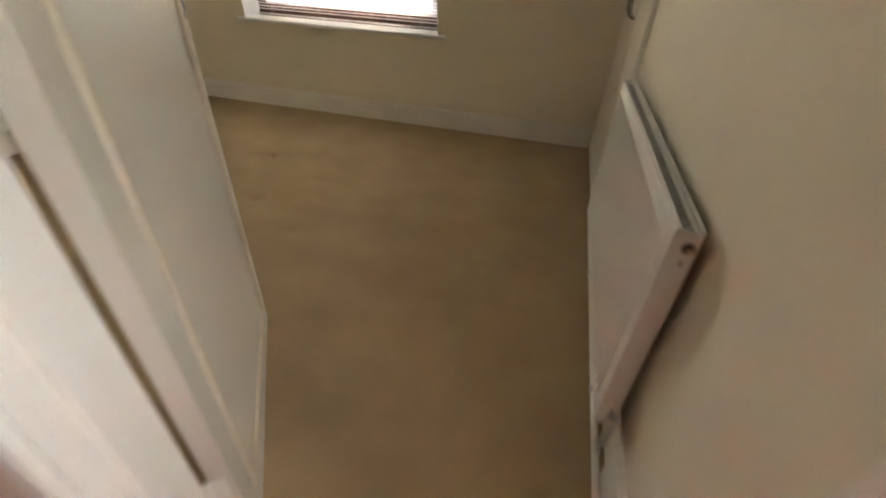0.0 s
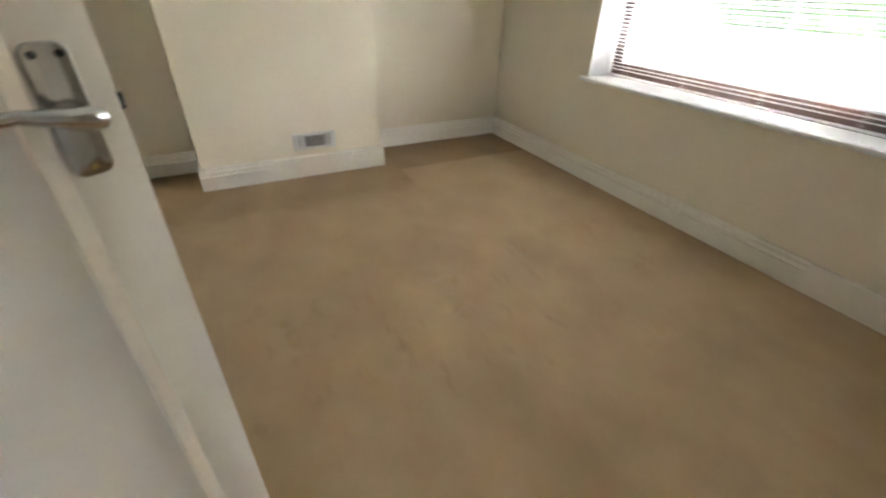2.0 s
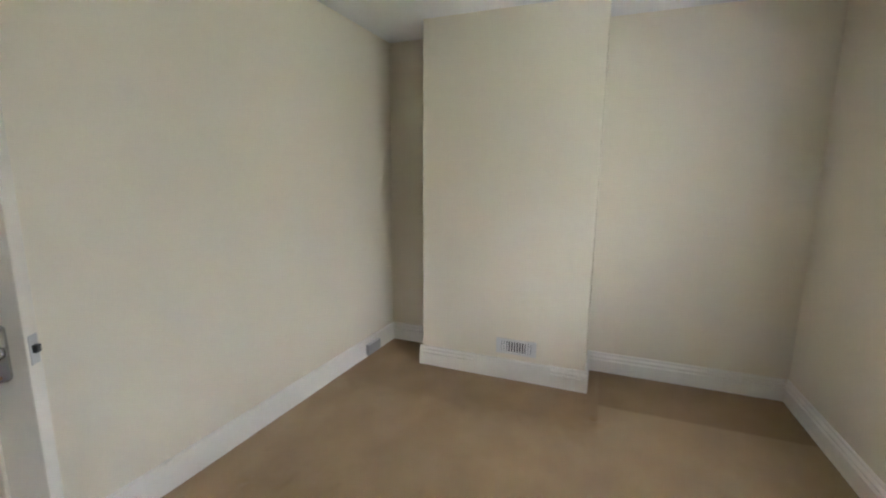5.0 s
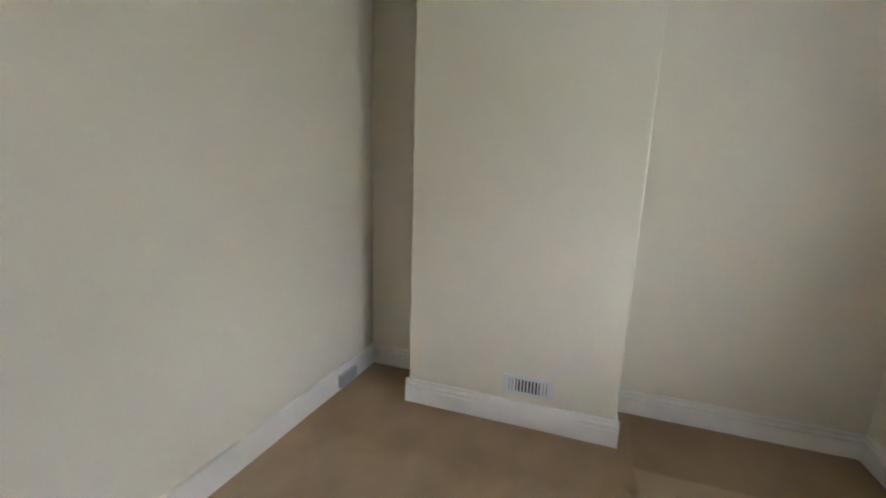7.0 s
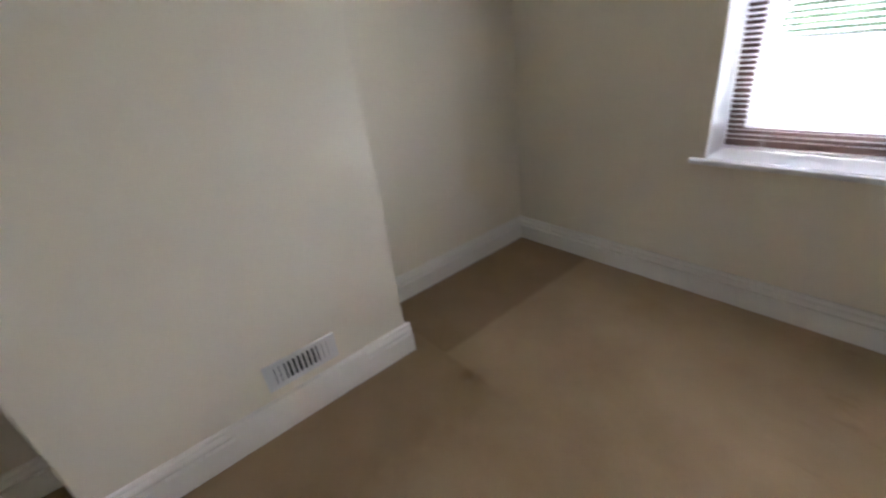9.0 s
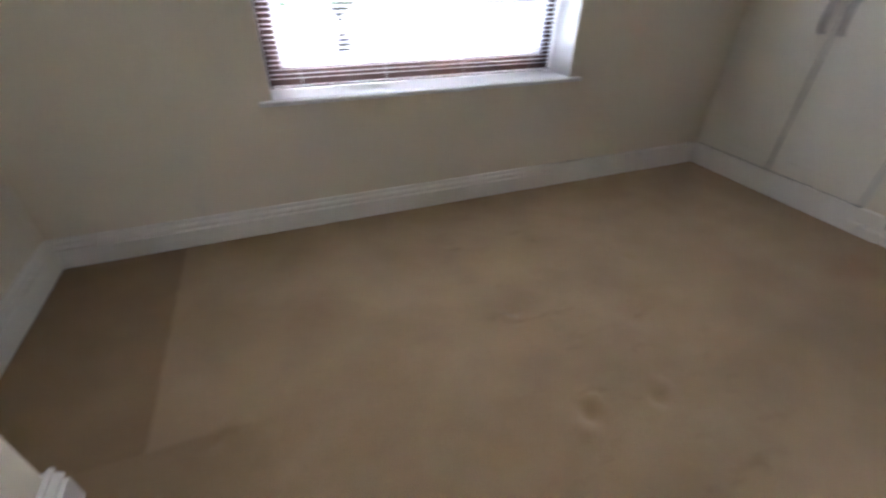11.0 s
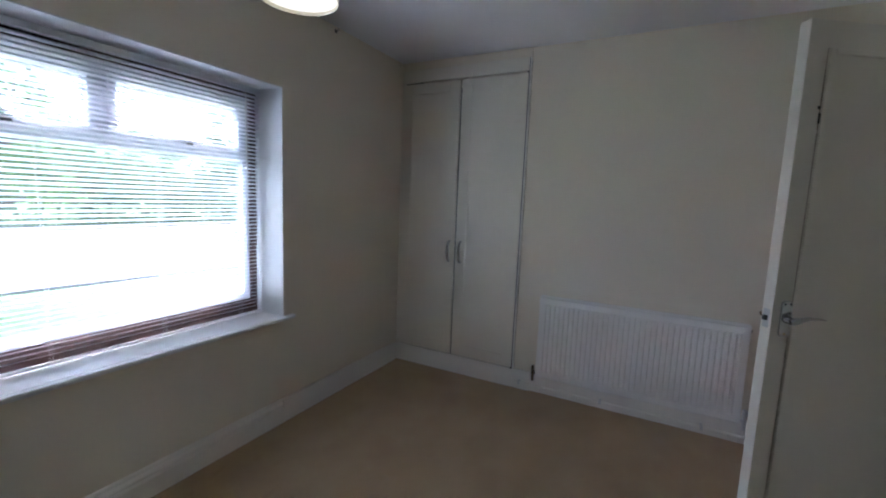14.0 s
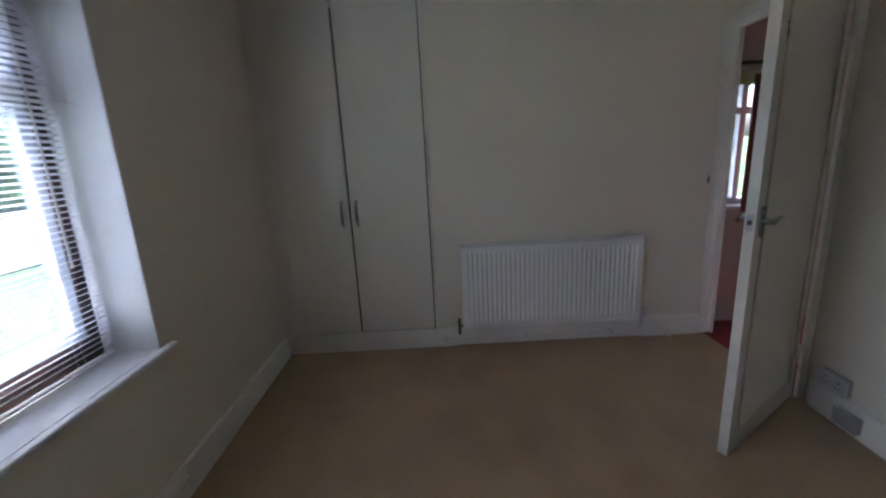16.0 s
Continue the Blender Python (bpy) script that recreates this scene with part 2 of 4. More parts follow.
def tube(bm, a, c, r, seg=16, r2=None):
    a, c = Vector(a), Vector(c)
    d = c - a
    m = Matrix.Translation((a + c) / 2) @ d.to_track_quat("Z", "Y").to_matrix().to_4x4()
    bmesh.ops.create_cone(bm, cap_ends=True, segments=seg, radius1=r, radius2=r if r2 is None else r2, depth=d.length, matrix=m)
    return bm


def sweep(bm, points, radius, seg=10):
    """A round bar along a line of points; radius is one number or one a point."""
    pts = [Vector(p) for p in points]
    rad = radius if isinstance(radius, (list, tuple)) else [radius] * len(pts)
    rings = []
    for i, p in enumerate(pts):
        d = (pts[min(i + 1, len(pts) - 1)] - pts[max(i - 1, 0)]).normalized()
        q = d.to_track_quat("Z", "Y")
        rings.append([bm.verts.new(p + q @ Vector((rad[i] * math.cos(k * 2 * math.pi / seg), rad[i] * math.sin(k * 2 * math.pi / seg), 0))) for k in range(seg)])
    for a, c in zip(rings, rings[1:]):
        for k in range(seg):
            bm.faces.new((a[k], a[(k + 1) % seg], c[(k + 1) % seg], c[k]))
    bm.faces.new(rings[0][::-1])
    bm.faces.new(rings[-1])
    return bm


def extrude_profile(bm, profile, a, c, out):
    """A moulding: profile rows (away from the wall, up), run from a to c on the floor line; out is the way into the room."""
    a, c, out = Vector(a), Vector(c), Vector(out).normalized()
    rings = [[bm.verts.new(p + out * u + Vector((0, 0, w))) for u, w in profile] for p in (a, c)]
    k = len(profile)
    for i in range(k):
        bm.faces.new((rings[0][i], rings[0][(i + 1) % k], rings[1][(i + 1) % k], rings[1][i]))
    bm.faces.new(rings[0][::-1])
    bm.faces.new(rings[1])
    return bm


# ---- the room's measures ----
H = 2.49
EX = 0.046          # east wall face
NY = 0.018           # north wall face
WX = -3.88         # west wall face in the alcoves
CX = -3.5          # chimney breast face
CY0, CY1 = -2.423, -1.228
SILL, HEAD = 0.668, 2.005
WL, WR = -2.81, -1.2
S0, S1 = (-0.78, -3.0), (-3.88, -2.885)   # south wall face runs slightly askew
OUTER = 0.33


def south(x):
    return S0[1] + (x - S0[0]) * (S1[1] - S0[1]) / (S1[0] - S0[0])


# floor: a fine sheet, dented where furniture legs stood
def build_floor():
    bm = bmesh.new()
    nx, ny = 440, 330
    dents = ((-2.04, -1.49, 0.034, 0.028), (-2.04, -0.975, 0.028, 0.022), (-3.17, -1.16, 0.026, 0.02), (-1.99, -2.19, 0.026, 0.024), (-1.785, -1.525, 0.03, 0.022),
             (-1.84, -2.16, 0.026, 0.016), (-2.0, -2.69, 0.022, 0.014), (-1.3, -0.84, 0.03, 0.014), (-2.0, -1.45, 0.03, -0.012), (-2.09, -1.54, 0.03, -0.010),
             (-3.13, -1.12, 0.03, -0.010), (-2.9, -1.25, 0.04, 0.008), (-2.08, -1.01, 0.024, -0.009), (-1.95, -2.15, 0.024, -0.009), (-1.74, -1.48, 0.03, -0.010),
             (-1.6, -1.2, 0.05, 0.006), (-2.35, -1.3, 0.06, 0.006), (-2.6, -1.7, 0.05, 0.006), (-1.4, -1.75, 0.05, 0.006))
    grid = []
    for j in range(ny + 1):
        row = []
        for i in range(nx + 1):
            x, y = -4.0 + i * 4.1 / nx, -3.07 + j * 3.15 / ny
            z = 0.002 * noise.noise((x * 2.1, y * 2.1, 0)) + 0.0014 * noise.noise((x * 9, y * 9, 3)) + 0.0007 * noise.noise((x * 26, y * 26, 7)) - 0.003
            for dx, dy, r, d in dents:
                q = ((x - dx) ** 2 + (y - dy) ** 2) / (r * r)
                if q < 6:
                    z -= d * math.exp(-q)
            row.append(bm.verts.new((x, y, z)))
        grid.append(row)
    for j in range(ny):
        for i in range(nx):
            bm.faces.new((grid[j][i], grid[j][i + 1], grid[j + 1][i + 1], grid[j + 1][i]))
    ob = mesh_object("floor", bm, CARPET)
    ob.data.polygons.foreach_set("use_smooth", [True] * len(ob.data.polygons))
    setting(ob, "beige cut-pile carpet with furniture dents and darker unfaded strip", "carpet")


build_floor()
setting(mesh_object("floor_slab", boxes((-4.3, 0.5, -3.07, OUTER, -0.3, -0.045)), BRICK), "plain slab under the bedroom carpet", "floor")

# walls
setting(mesh_object("wall_north", boxes((-4.2, WL, NY, OUTER, -0.3, H + 0.2), (WR, 0.7, NY, OUTER, -0.3, H + 0.2), (WL, WR, NY, OUTER, -0.3, SILL - 0.02), (WL, WR, NY, OUTER, HEAD, H + 0.2)), WALL),
        "cream painted wall with the window opening", "wall")
setting(mesh_object("wall_west", boxes((-4.2, WX, -3.2, NY, -0.3, H + 0.2)), WALL), "cream painted alcove wall", "wall")
def chimney():
    bm = bmesh.new()
    k, c = 40, 0.004
    q = [(WX, CY0), (CX - c, CY0), (CX, CY0 + c), (CX, CY1 - c), (CX - c, CY1), (WX, CY1)]
    rings = []
    for i in range(k + 1):
        z = -0.02 + (H + 0.03) * i / k
        ring = []
        for a, (x, y) in enumerate(q):
            d = 0.0016 * noise.noise((z * 2.3, a // 3 * 9.0, 1.0)) + 0.0009 * noise.noise((z * 9.0, a // 3 * 5.0, 4.0))
            inner = 0 < a < 5
            ring.append(bm.verts.new((x + (d if inner else 0), y + (d * (1 if a > 2 else -1) if inner else 0), z)))
        rings.append(ring)
    for a, b in zip(rings, rings[1:]):
        for i in range(5):
            bm.faces.new((a[i], a[i + 1], b[i + 1], b[i]))
    return bm


setting(mesh_object("chimney_breast", chimney(), WALL), "cream painted chimney breast standing out from the wall", "wall")
setting(mesh_object("wall_east", boxes((EX, 0.7, -3.06, -1.062, -0.3, H + 0.2), (EX, 0.7, -1.062, NY, 2.452, H + 0.2), (0.62, 0.7, -1.062, NY, -0.3, 2.452)), WALL),
        "cream painted wall beside the built-in wardrobe", "wall")


def wall_south():
    bm = bmesh.new()
    t = 0.085
    def prism(xa, xb, z0, z1):
        q = [(xa, south(xa)), (xb, south(xb)), (xb, south(xb) - t), (xa, south(xa) - t)]
        lo = [bm.verts.new((*p, z0)) for p in q]
        hi = [bm.verts.new((*p, z1)) for p in q]
        for i in range(4):
            bm.faces.new((lo[i], lo[(i + 1) % 4], hi[(i + 1) % 4], hi[i]))
        bm.faces.new(lo[::-1])
        bm.faces.new(hi)
    prism(-4.2, -0.795, -0.3, H + 0.2)
    prism(-0.795, EX, 2.06, H + 0.2)
    return bm


setting(mesh_object("wall_south", wall_south(), WALL), "cream painted wall with the doorway", "wall")
setting(mesh_object("ceiling", boxes((-4.2, 0.7, -3.06, OUTER, H, H + 0.15)), CEILING), "white painted plaster ceiling", "ceiling")

# skirting boards
MOULD = [(0, 0), (0.022, 0), (0.022, 0.094), (0.0215, 0.098), (0.009, 0.103), (0.009, 0.110), (0.019, 0.113), (0.0205, 0.119), (0.019, 0.125), (0.012, 0.131), (0.006, 0.135), (0.006, 0.142), (0.0125, 0.146), (0.011, 0.152), (0.006, 0.156), (0, 0.156)]
THIN = [(0, 0), (0.007, 0), (0.007, 0.146), (0.005, 0.15), (0, 0.15)]
PLAIN = [(0, 0), (0.021, 0), (0.021, 0.146), (0.018, 0.152), (0, 0.153)]


def skirting(name, runs, label):
    bm = bmesh.new()
    for prof, a, c, out in runs:
        extrude_profile(bm, prof, (*a, -0.01), (*c, -0.01), (*out, 0))
    setting(mesh_object(name, bm, GLOSS), label, "skirting board")


skirting("baseboard_north", [(MOULD, (WX, NY), (-1.22, NY), (0, -1)), (PLAIN, (-1.22, NY), (0.004, NY), (0, -1))], "white gloss moulded skirting board with a plain repaired length")
skirting("baseboard_west", [(MOULD, (WX, CY1), (WX, NY - 0.0195), (1, 0)), (MOULD, (WX, south(WX) + 0.0195), (WX, CY0), (1, 0))], "white gloss moulded skirting board in the alcoves")
skirting("baseboard_chimney", [(MOULD, (CX, CY0 - 0.0195), (CX, -2.0), (1, 0)), (PLAIN, (CX, -2.0), (CX, -1.45), (1, 0)), (MOULD, (CX, -1.45), (CX, CY1 + 0.0195), (1, 0)),
                               (MOULD, (WX + 0.02, CY1), (CX, CY1), (0, 1)), (MOULD, (WX + 0.02, CY0), (CX, CY0), (0, -1))], "white gloss skirting round the chimney breast, patched in the middle")
sd = Vector((S1[0] - S0[0], S1[1] - S0[1]))
sn = Vector((-sd.y, sd.x)).normalized()
sn = sn if sn.y > 0 else -sn
skirting("baseboard_south", [(PLAIN, (-0.84, south(-0.84)), (WX, south(WX)), (sn.x, sn.y))], "white gloss skirting board")
skirting("baseboard_east", [(PLAIN, (EX, -2.938), (EX, -2.53), (-1, 0)), (THIN, (EX, -2.53), (EX, -1.19), (-1, 0)), (PLAIN, (EX, -1.19), (EX, -1.062), (-1, 0))], "white gloss skirting board under the radiator")


# doorway lining and architraves
frame_root = root("door_frame", pose(0, 0, 0), "white gloss door lining with stops", "door frame")
frame_root["kind"] = "structure"
ly = south(-0.79)
for nm, b in (("jamb", (-0.795, -0.769, ly - 0.085, ly + 0.036, 0, 2.06)), ("jamb", (0.026, EX, -3.045, -2.962, 0, 2.06)), ("head", (-0.769, 0.026, -3.055, south(-0.4) + 0.002, 2.03, 2.061)),
              ("stop", (-0.769, -0.756, -3.04, -3.005, 0, 2.03)), ("stop", (0.014, 0.026, -3.04, -3.005, 0, 2.03)), ("stop", (-0.756, 0.014, -3.04, -3.005, 2.017, 2.03))):
    part(nm, boxes(b, bevel=0.002), GLOSS, frame_root)
trim_root = root("trim", pose(0, 0, 0), "white gloss architrave round the doorway", "architrave")
trim_root["kind"] = "structure"
ty = south(-0.8)
for nm, b in (("upright", (-0.84, -0.775, ty - 0.104, ty - 0.086, 0, 2.044)), ("head_piece", (-0.84, 0.05, ty - 0.106, ty - 0.086, 2.045, 2.115)),
              ("head_piece", (-0.775, EX - 0.001, south(-0.4) + 0.006, south(-0.4) + 0.022, 2.046, 2.11)), ("upright", (0.028, EX - 0.001, -2.96, -2.94, 0, 2.045))):
    part(nm, boxes(b, bevel=0.003), GLOSS, trim_root)


# ---- window ----
def build_window():
    y0, y1 = 0.215, 0.285
    win = root("window_1", pose(0, 0, 0), "white framed window in a mahogany sub-frame, leaded top lights", "window")
    win["kind"] = "structure"
    f = 0.07
    bm = bmesh.new()
    box(bm, WL, WR, y0, y1, SILL - 0.02, SILL + f + 0.02, 0.004)
    box(bm, WL, WR, y0, y1, HEAD - f, HEAD, 0.004)
    box(bm, WL, WL + f, y0, y1, SILL + f + 0.02, HEAD - f, 0.004)
    box(bm, WR - f, WR, y0, y1, SILL + f + 0.02, HEAD - f, 0.004)
    part("sub_frame", bm, MAHOGANY, win, "dark mahogany stained timber")
    a, c, lo, hi = WL + f, WR - f, SILL + f + 0.02, HEAD - f
    ya, yb = 0.225, 0.275
    w = 0.045
    bm = bmesh.new()
    box(bm, a, c, ya, yb, lo, lo + w, 0.004)
    box(bm, a, c, ya, yb, hi - w, hi, 0.004)
    box(bm, a, a + w, ya, yb, lo + w, hi - w, 0.004)
    box(bm, c - w, c, ya, yb, lo + w, hi - w, 0.004)
    part("window_frame", bm, ALUWHITE, win)
    part("transom", boxes((a + w, c - w, ya, yb, 1.575, 1.625), bevel=0.004), ALUWHITE, win)
    mx = -1.99
    part("mullion", boxes((mx - 0.025, mx + 0.025, ya, yb, 1.625, hi - w), bevel=0.004), ALUWHITE, win)
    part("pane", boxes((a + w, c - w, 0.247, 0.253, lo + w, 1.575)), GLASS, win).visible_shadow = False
    for k, (p, q) in enumerate(((a + w, mx - 0.025), (mx + 0.025, c - w))):
        s = 0.03
        z0, z1 = 1.625, hi - w
        bm = bmesh.new()
        box(bm, p, q, ya - 0.012, yb - 0.01, z0, z0 + s, 0.003)
        box(bm, p, q, ya - 0.012, yb - 0.01, z1 - s, z1, 0.003)
        box(bm, p, p + s, ya - 0.012, yb - 0.01, z0 + s, z1 - s, 0.003)
        box(bm, q - s, q, ya - 0.012, yb - 0.01, z0 + s, z1 - s, 0.003)
        sash = part("top_light", bm, ALUWHITE, win)
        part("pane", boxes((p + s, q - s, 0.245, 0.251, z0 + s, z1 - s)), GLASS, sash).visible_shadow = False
        bm = bmesh.new()
        cx, cz, pitch = (p + q) / 2, (z0 + z1) / 2, 0.085
        hw, hh = (q - p) / 2 - s, (z1 - z0) / 2 - s
        for sgn in (1, -1):
            for i in range(-12, 13):
                d = i * pitch
                pts = []
                for tt in (-hw, hw):
                    z = sgn * tt * 1.3 + d * 1.3
                    pts.append((tt, z))
                (x0, za), (x1, zb) = pts
                def clip(x, z):
                    zc = max(-hh, min(hh, z))
                    return x + (zc - z) / (sgn * 1.3), zc
                A, B = clip(x0, za), clip(x1, zb)
                if abs(A[0]) <= hw + 1e-6 and abs(B[0]) <= hw + 1e-6 and abs(A[0] - B[0]) > 0.01:
                    tube(bm, (cx + A[0], 0.243, cz + A[1]), (cx + B[0], 0.243, cz + B[1]), 0.003, 4)
        part("leading", bm, LEAD, sash, "diamond lead strips")
        bm = bmesh.new()
        hx = cx + (0.02 if k == 0 else -0.02)
        box(bm, hx - 0.055, hx + 0.03, ya - 0.034, ya - 0.022, z0 + 0.012, z0 + 0.03, 0.004)
        box(bm, hx + 0.02, hx + 0.05, ya - 0.03, ya - 0.012, z0 + 0.004, z0 + 0.034, 0.004)
        part("handle", bm, BLACK if k == 0 else CHROME, sash, "dark casement handle" if k == 0 else "metal casement handle")
    # sill board and reveals
    bm = bmesh.new()
    box(bm, WL - 0.055, WR + 0.07, -0.014, NY, SILL - 0.024, SILL, 0.008)
    box(bm, WL, WR, NY, y0, SILL - 0.0205, SILL, 0.0)
    part("window_sill", bm, REVEAL, win, "white gloss window board")
    bm = boxes((WR - 0.0005, WR, NY - 0.001, NY, SILL, HEAD), (WL, WL + 0.006, NY - 0.001, y0, SILL, HEAD), (WL + 0.006, WR - 0.006, NY - 0.001, y0, HEAD - 0.006, HEAD), bevel=0.0015)
    q = [(WR, NY - 0.0005), (WR - 0.004, NY - 0.0005), (WR - 0.026, y0), (WR, y0)]
    lo, hi = [bm.verts.new((*p, SILL)) for p in q], [bm.verts.new((*p, HEAD - 0.006)) for p in q]
    for i in range(4):
        bm.faces.new((lo[i], lo[(i + 1) % 4], hi[(i + 1) % 4], hi[i]))
    bm.faces.new(lo)
    bm.faces.new(hi)
    part("reveal", bm, REVEAL, win, "white painted reveal")
    bm = bmesh.new()
    sweep(bm, [(WR - 0.024, 0.20, 1.60), (WR - 0.020, 0.16, 1.603), (WR - 0.016, 0.12, 1.597), (WR - 0.011, 0.085, 1.585)], [0.004, 0.0055, 0.004, 0.001], 8)
    sweep(bm, [(WR - 0.027, 0.208, 0.67), (WR - 0.029, 0.206, 1.0), (WR - 0.028, 0.207, 1.5), (WR - 0.029, 0.206, 1.95)], 0.006, 8)
    part("filler_ridge", bm, REVEAL, win, "rough ridge of painted filler", smooth=True)


build_window()


def build_blind():
    y = 0.178
    x0, x1 = WL + 0.016, WR - 0.031
    b = root("venetian_blind", pose(0, y, HEAD - 0.01), "lowered venetian blind with open white aluminium slats", "blind")
    part("headrail", boxes((x0, x1, -0.014, 0.014, -0.03, -0.001), bevel=0.003), SLAT, b)
    top, low, pitch = -0.05, SILL + 0.03 - HEAD + 0.01, 0.0215
    n = int((top - low) / pitch)
    bm = bmesh.new()
    k = 6
    rows = [[bm.verts.new((x, 0.0125 * math.cos(math.pi * (1 - i / k)), 0.0022 * math.sin(math.pi * i / k) - 0.0036 * math.cos(math.pi * (1 - i / k)) + s)) for i in range(k + 1)] for s in (0, -0.0005) for x in (x0, x1)]
    for i in range(k):
        bm.faces.new((rows[0][i], rows[1][i], rows[1][i + 1], rows[0][i + 1]))
        bm.faces.new((rows[2][i], rows[2][i + 1], rows[3][i + 1], rows[3][i]))
    for i in (0, k):
        bm.faces.new((rows[0][i], rows[2][i], rows[3][i], rows[1][i]))
    for e in (0, 1):
        for i in range(k):
            bm.faces.new((rows[e][i], rows[e][i + 1], rows[e + 2][i + 1], rows[e + 2][i]))
    slat = part("slat", bm, SLAT, b)
    slat.location.z = top
    rnd = random.Random(4)
    for i in range(1, n):
        o = slat.copy()
        scene.collection.objects.link(o)
        o.parent = b
        o.location.z = top - i * pitch
        o.rotation_euler = (rnd.uniform(-0.05, 0.05), rnd.uniform(-0.0006, 0.0006), 0)
    part("bottom_rail", boxes((x0, x1, -0.011, 0.011, low - 0.018, low - 0.008), bevel=0.003), SLAT, b)
    for fx in (0.09, 0.36, 0.64, 0.91):
        x = x0 + (x1 - x0) * fx
        bm = bmesh.new()
        for yy in (-0.0145, 0.0145):
            tube(bm, (x, yy, -0.03), (x, yy, low - 0.01), 0.0008, 5)
        part("ladder_cord", bm, CORD, b)
    part("tilt_wand", tube(bmesh.new(), (x1 - 0.10, -0.02, -0.03), (x1 - 0.10, -0.022, -0.95), 0.004, 8), PLASTIC, b, "clear tilt wand")


build_blind()


# ---- built-in wardrobe ----
def build_wardrobe():
    y0, y1 = 0.008, -1.05
    w = root("built_in_wardrobe", pose(0.02, 0, 0), "ivory two-door wardrobe built into the wall", "wardrobe")
    part("plinth", boxes((0.004, 0.03, y1, 0.008, -0.01, 0.138), bevel=0.002), GLOSS, w, "white painted plinth")
    bm = boxes((0.012, 0.6, y1, y1 + 0.018, 0.138, 2.42), (0.045, 0.6, y0 - 0.012, y0 + 0.018, 0.138, 2.42), (0.59, 0.6, y1 + 0.018, y0 - 0.012, 0.138, 2.42), (0.03, 0.59, y1 + 0.018, y0 - 0.012, 0.138, 0.156))
    # carcass boards take the shade colour so the door gaps read dark
    part("carcass", bm, GAPSHADE, w, "inside of the cupboard, coloured near black for shade")
    part("top_panel", boxes((0.006, 0.03, y1 + 0.004, y0, 2.33, 2.425), bevel=0.003), WARDROBE, w)
    part("side_strip", boxes((0.014, 0.05, y0 - 0.011, NY - 0.002, 0.138, 2.45), bevel=0.002), WARDROBE, w)
    part("scribe_strip", boxes((0.005, 0.026, -1.0615, -1.0515, 0.0, 2.424), bevel=0.002), GLOSS, w, "narrow white side strip")
    part("head_strip", boxes((0.012, 0.03, -1.0615, NY - 0.001, 2.427, H - 0.002), bevel=0.001), WALL, w)
    for a, c in ((y0 - 0.014, -0.516), (-0.529, y1 + 0.006)):
        z0, z1, s = 0.148, 2.319, 0.085
        bm = bmesh.new()
        box(bm, 0.006, 0.026, c, c + s, z0, z1, 0.0025)
        box(bm, 0.006, 0.026, a - s, a, z0, z1, 0.0025)
        box(bm, 0.006, 0.026, c + s, a - s, z0, z0 + s, 0.0025)
        box(bm, 0.006, 0.026, c + s, a - s, z1 - s, z1, 0.0025)
        d = part("door", bm, WARDROBE, w)
        bm = bmesh.new()
        box(bm, 0.0095, 0.024, c + s - 0.004, a - s + 0.004, z0 + s - 0.004, z1 - s + 0.004)
        part("panel", bm, WARDROBE, d)
        hy = (c + 0.043) if a > -0.3 else (a - 0.043)
        bm = bmesh.new()
        pts = [(0.008, hy, 1.075), (-0.012, hy, 1.07), (-0.024, hy, 1.045), (-0.028, hy, 0.995), (-0.024, hy, 0.945), (-0.012, hy, 0.92), (0.008, hy, 0.915)]
        sweep(bm, pts, [0.011, 0.009, 0.0105, 0.012, 0.0105, 0.009, 0.011], 12)
        part("handle", bm, STEEL, d, "polished metal bow handle", smooth=True)


build_wardrobe()


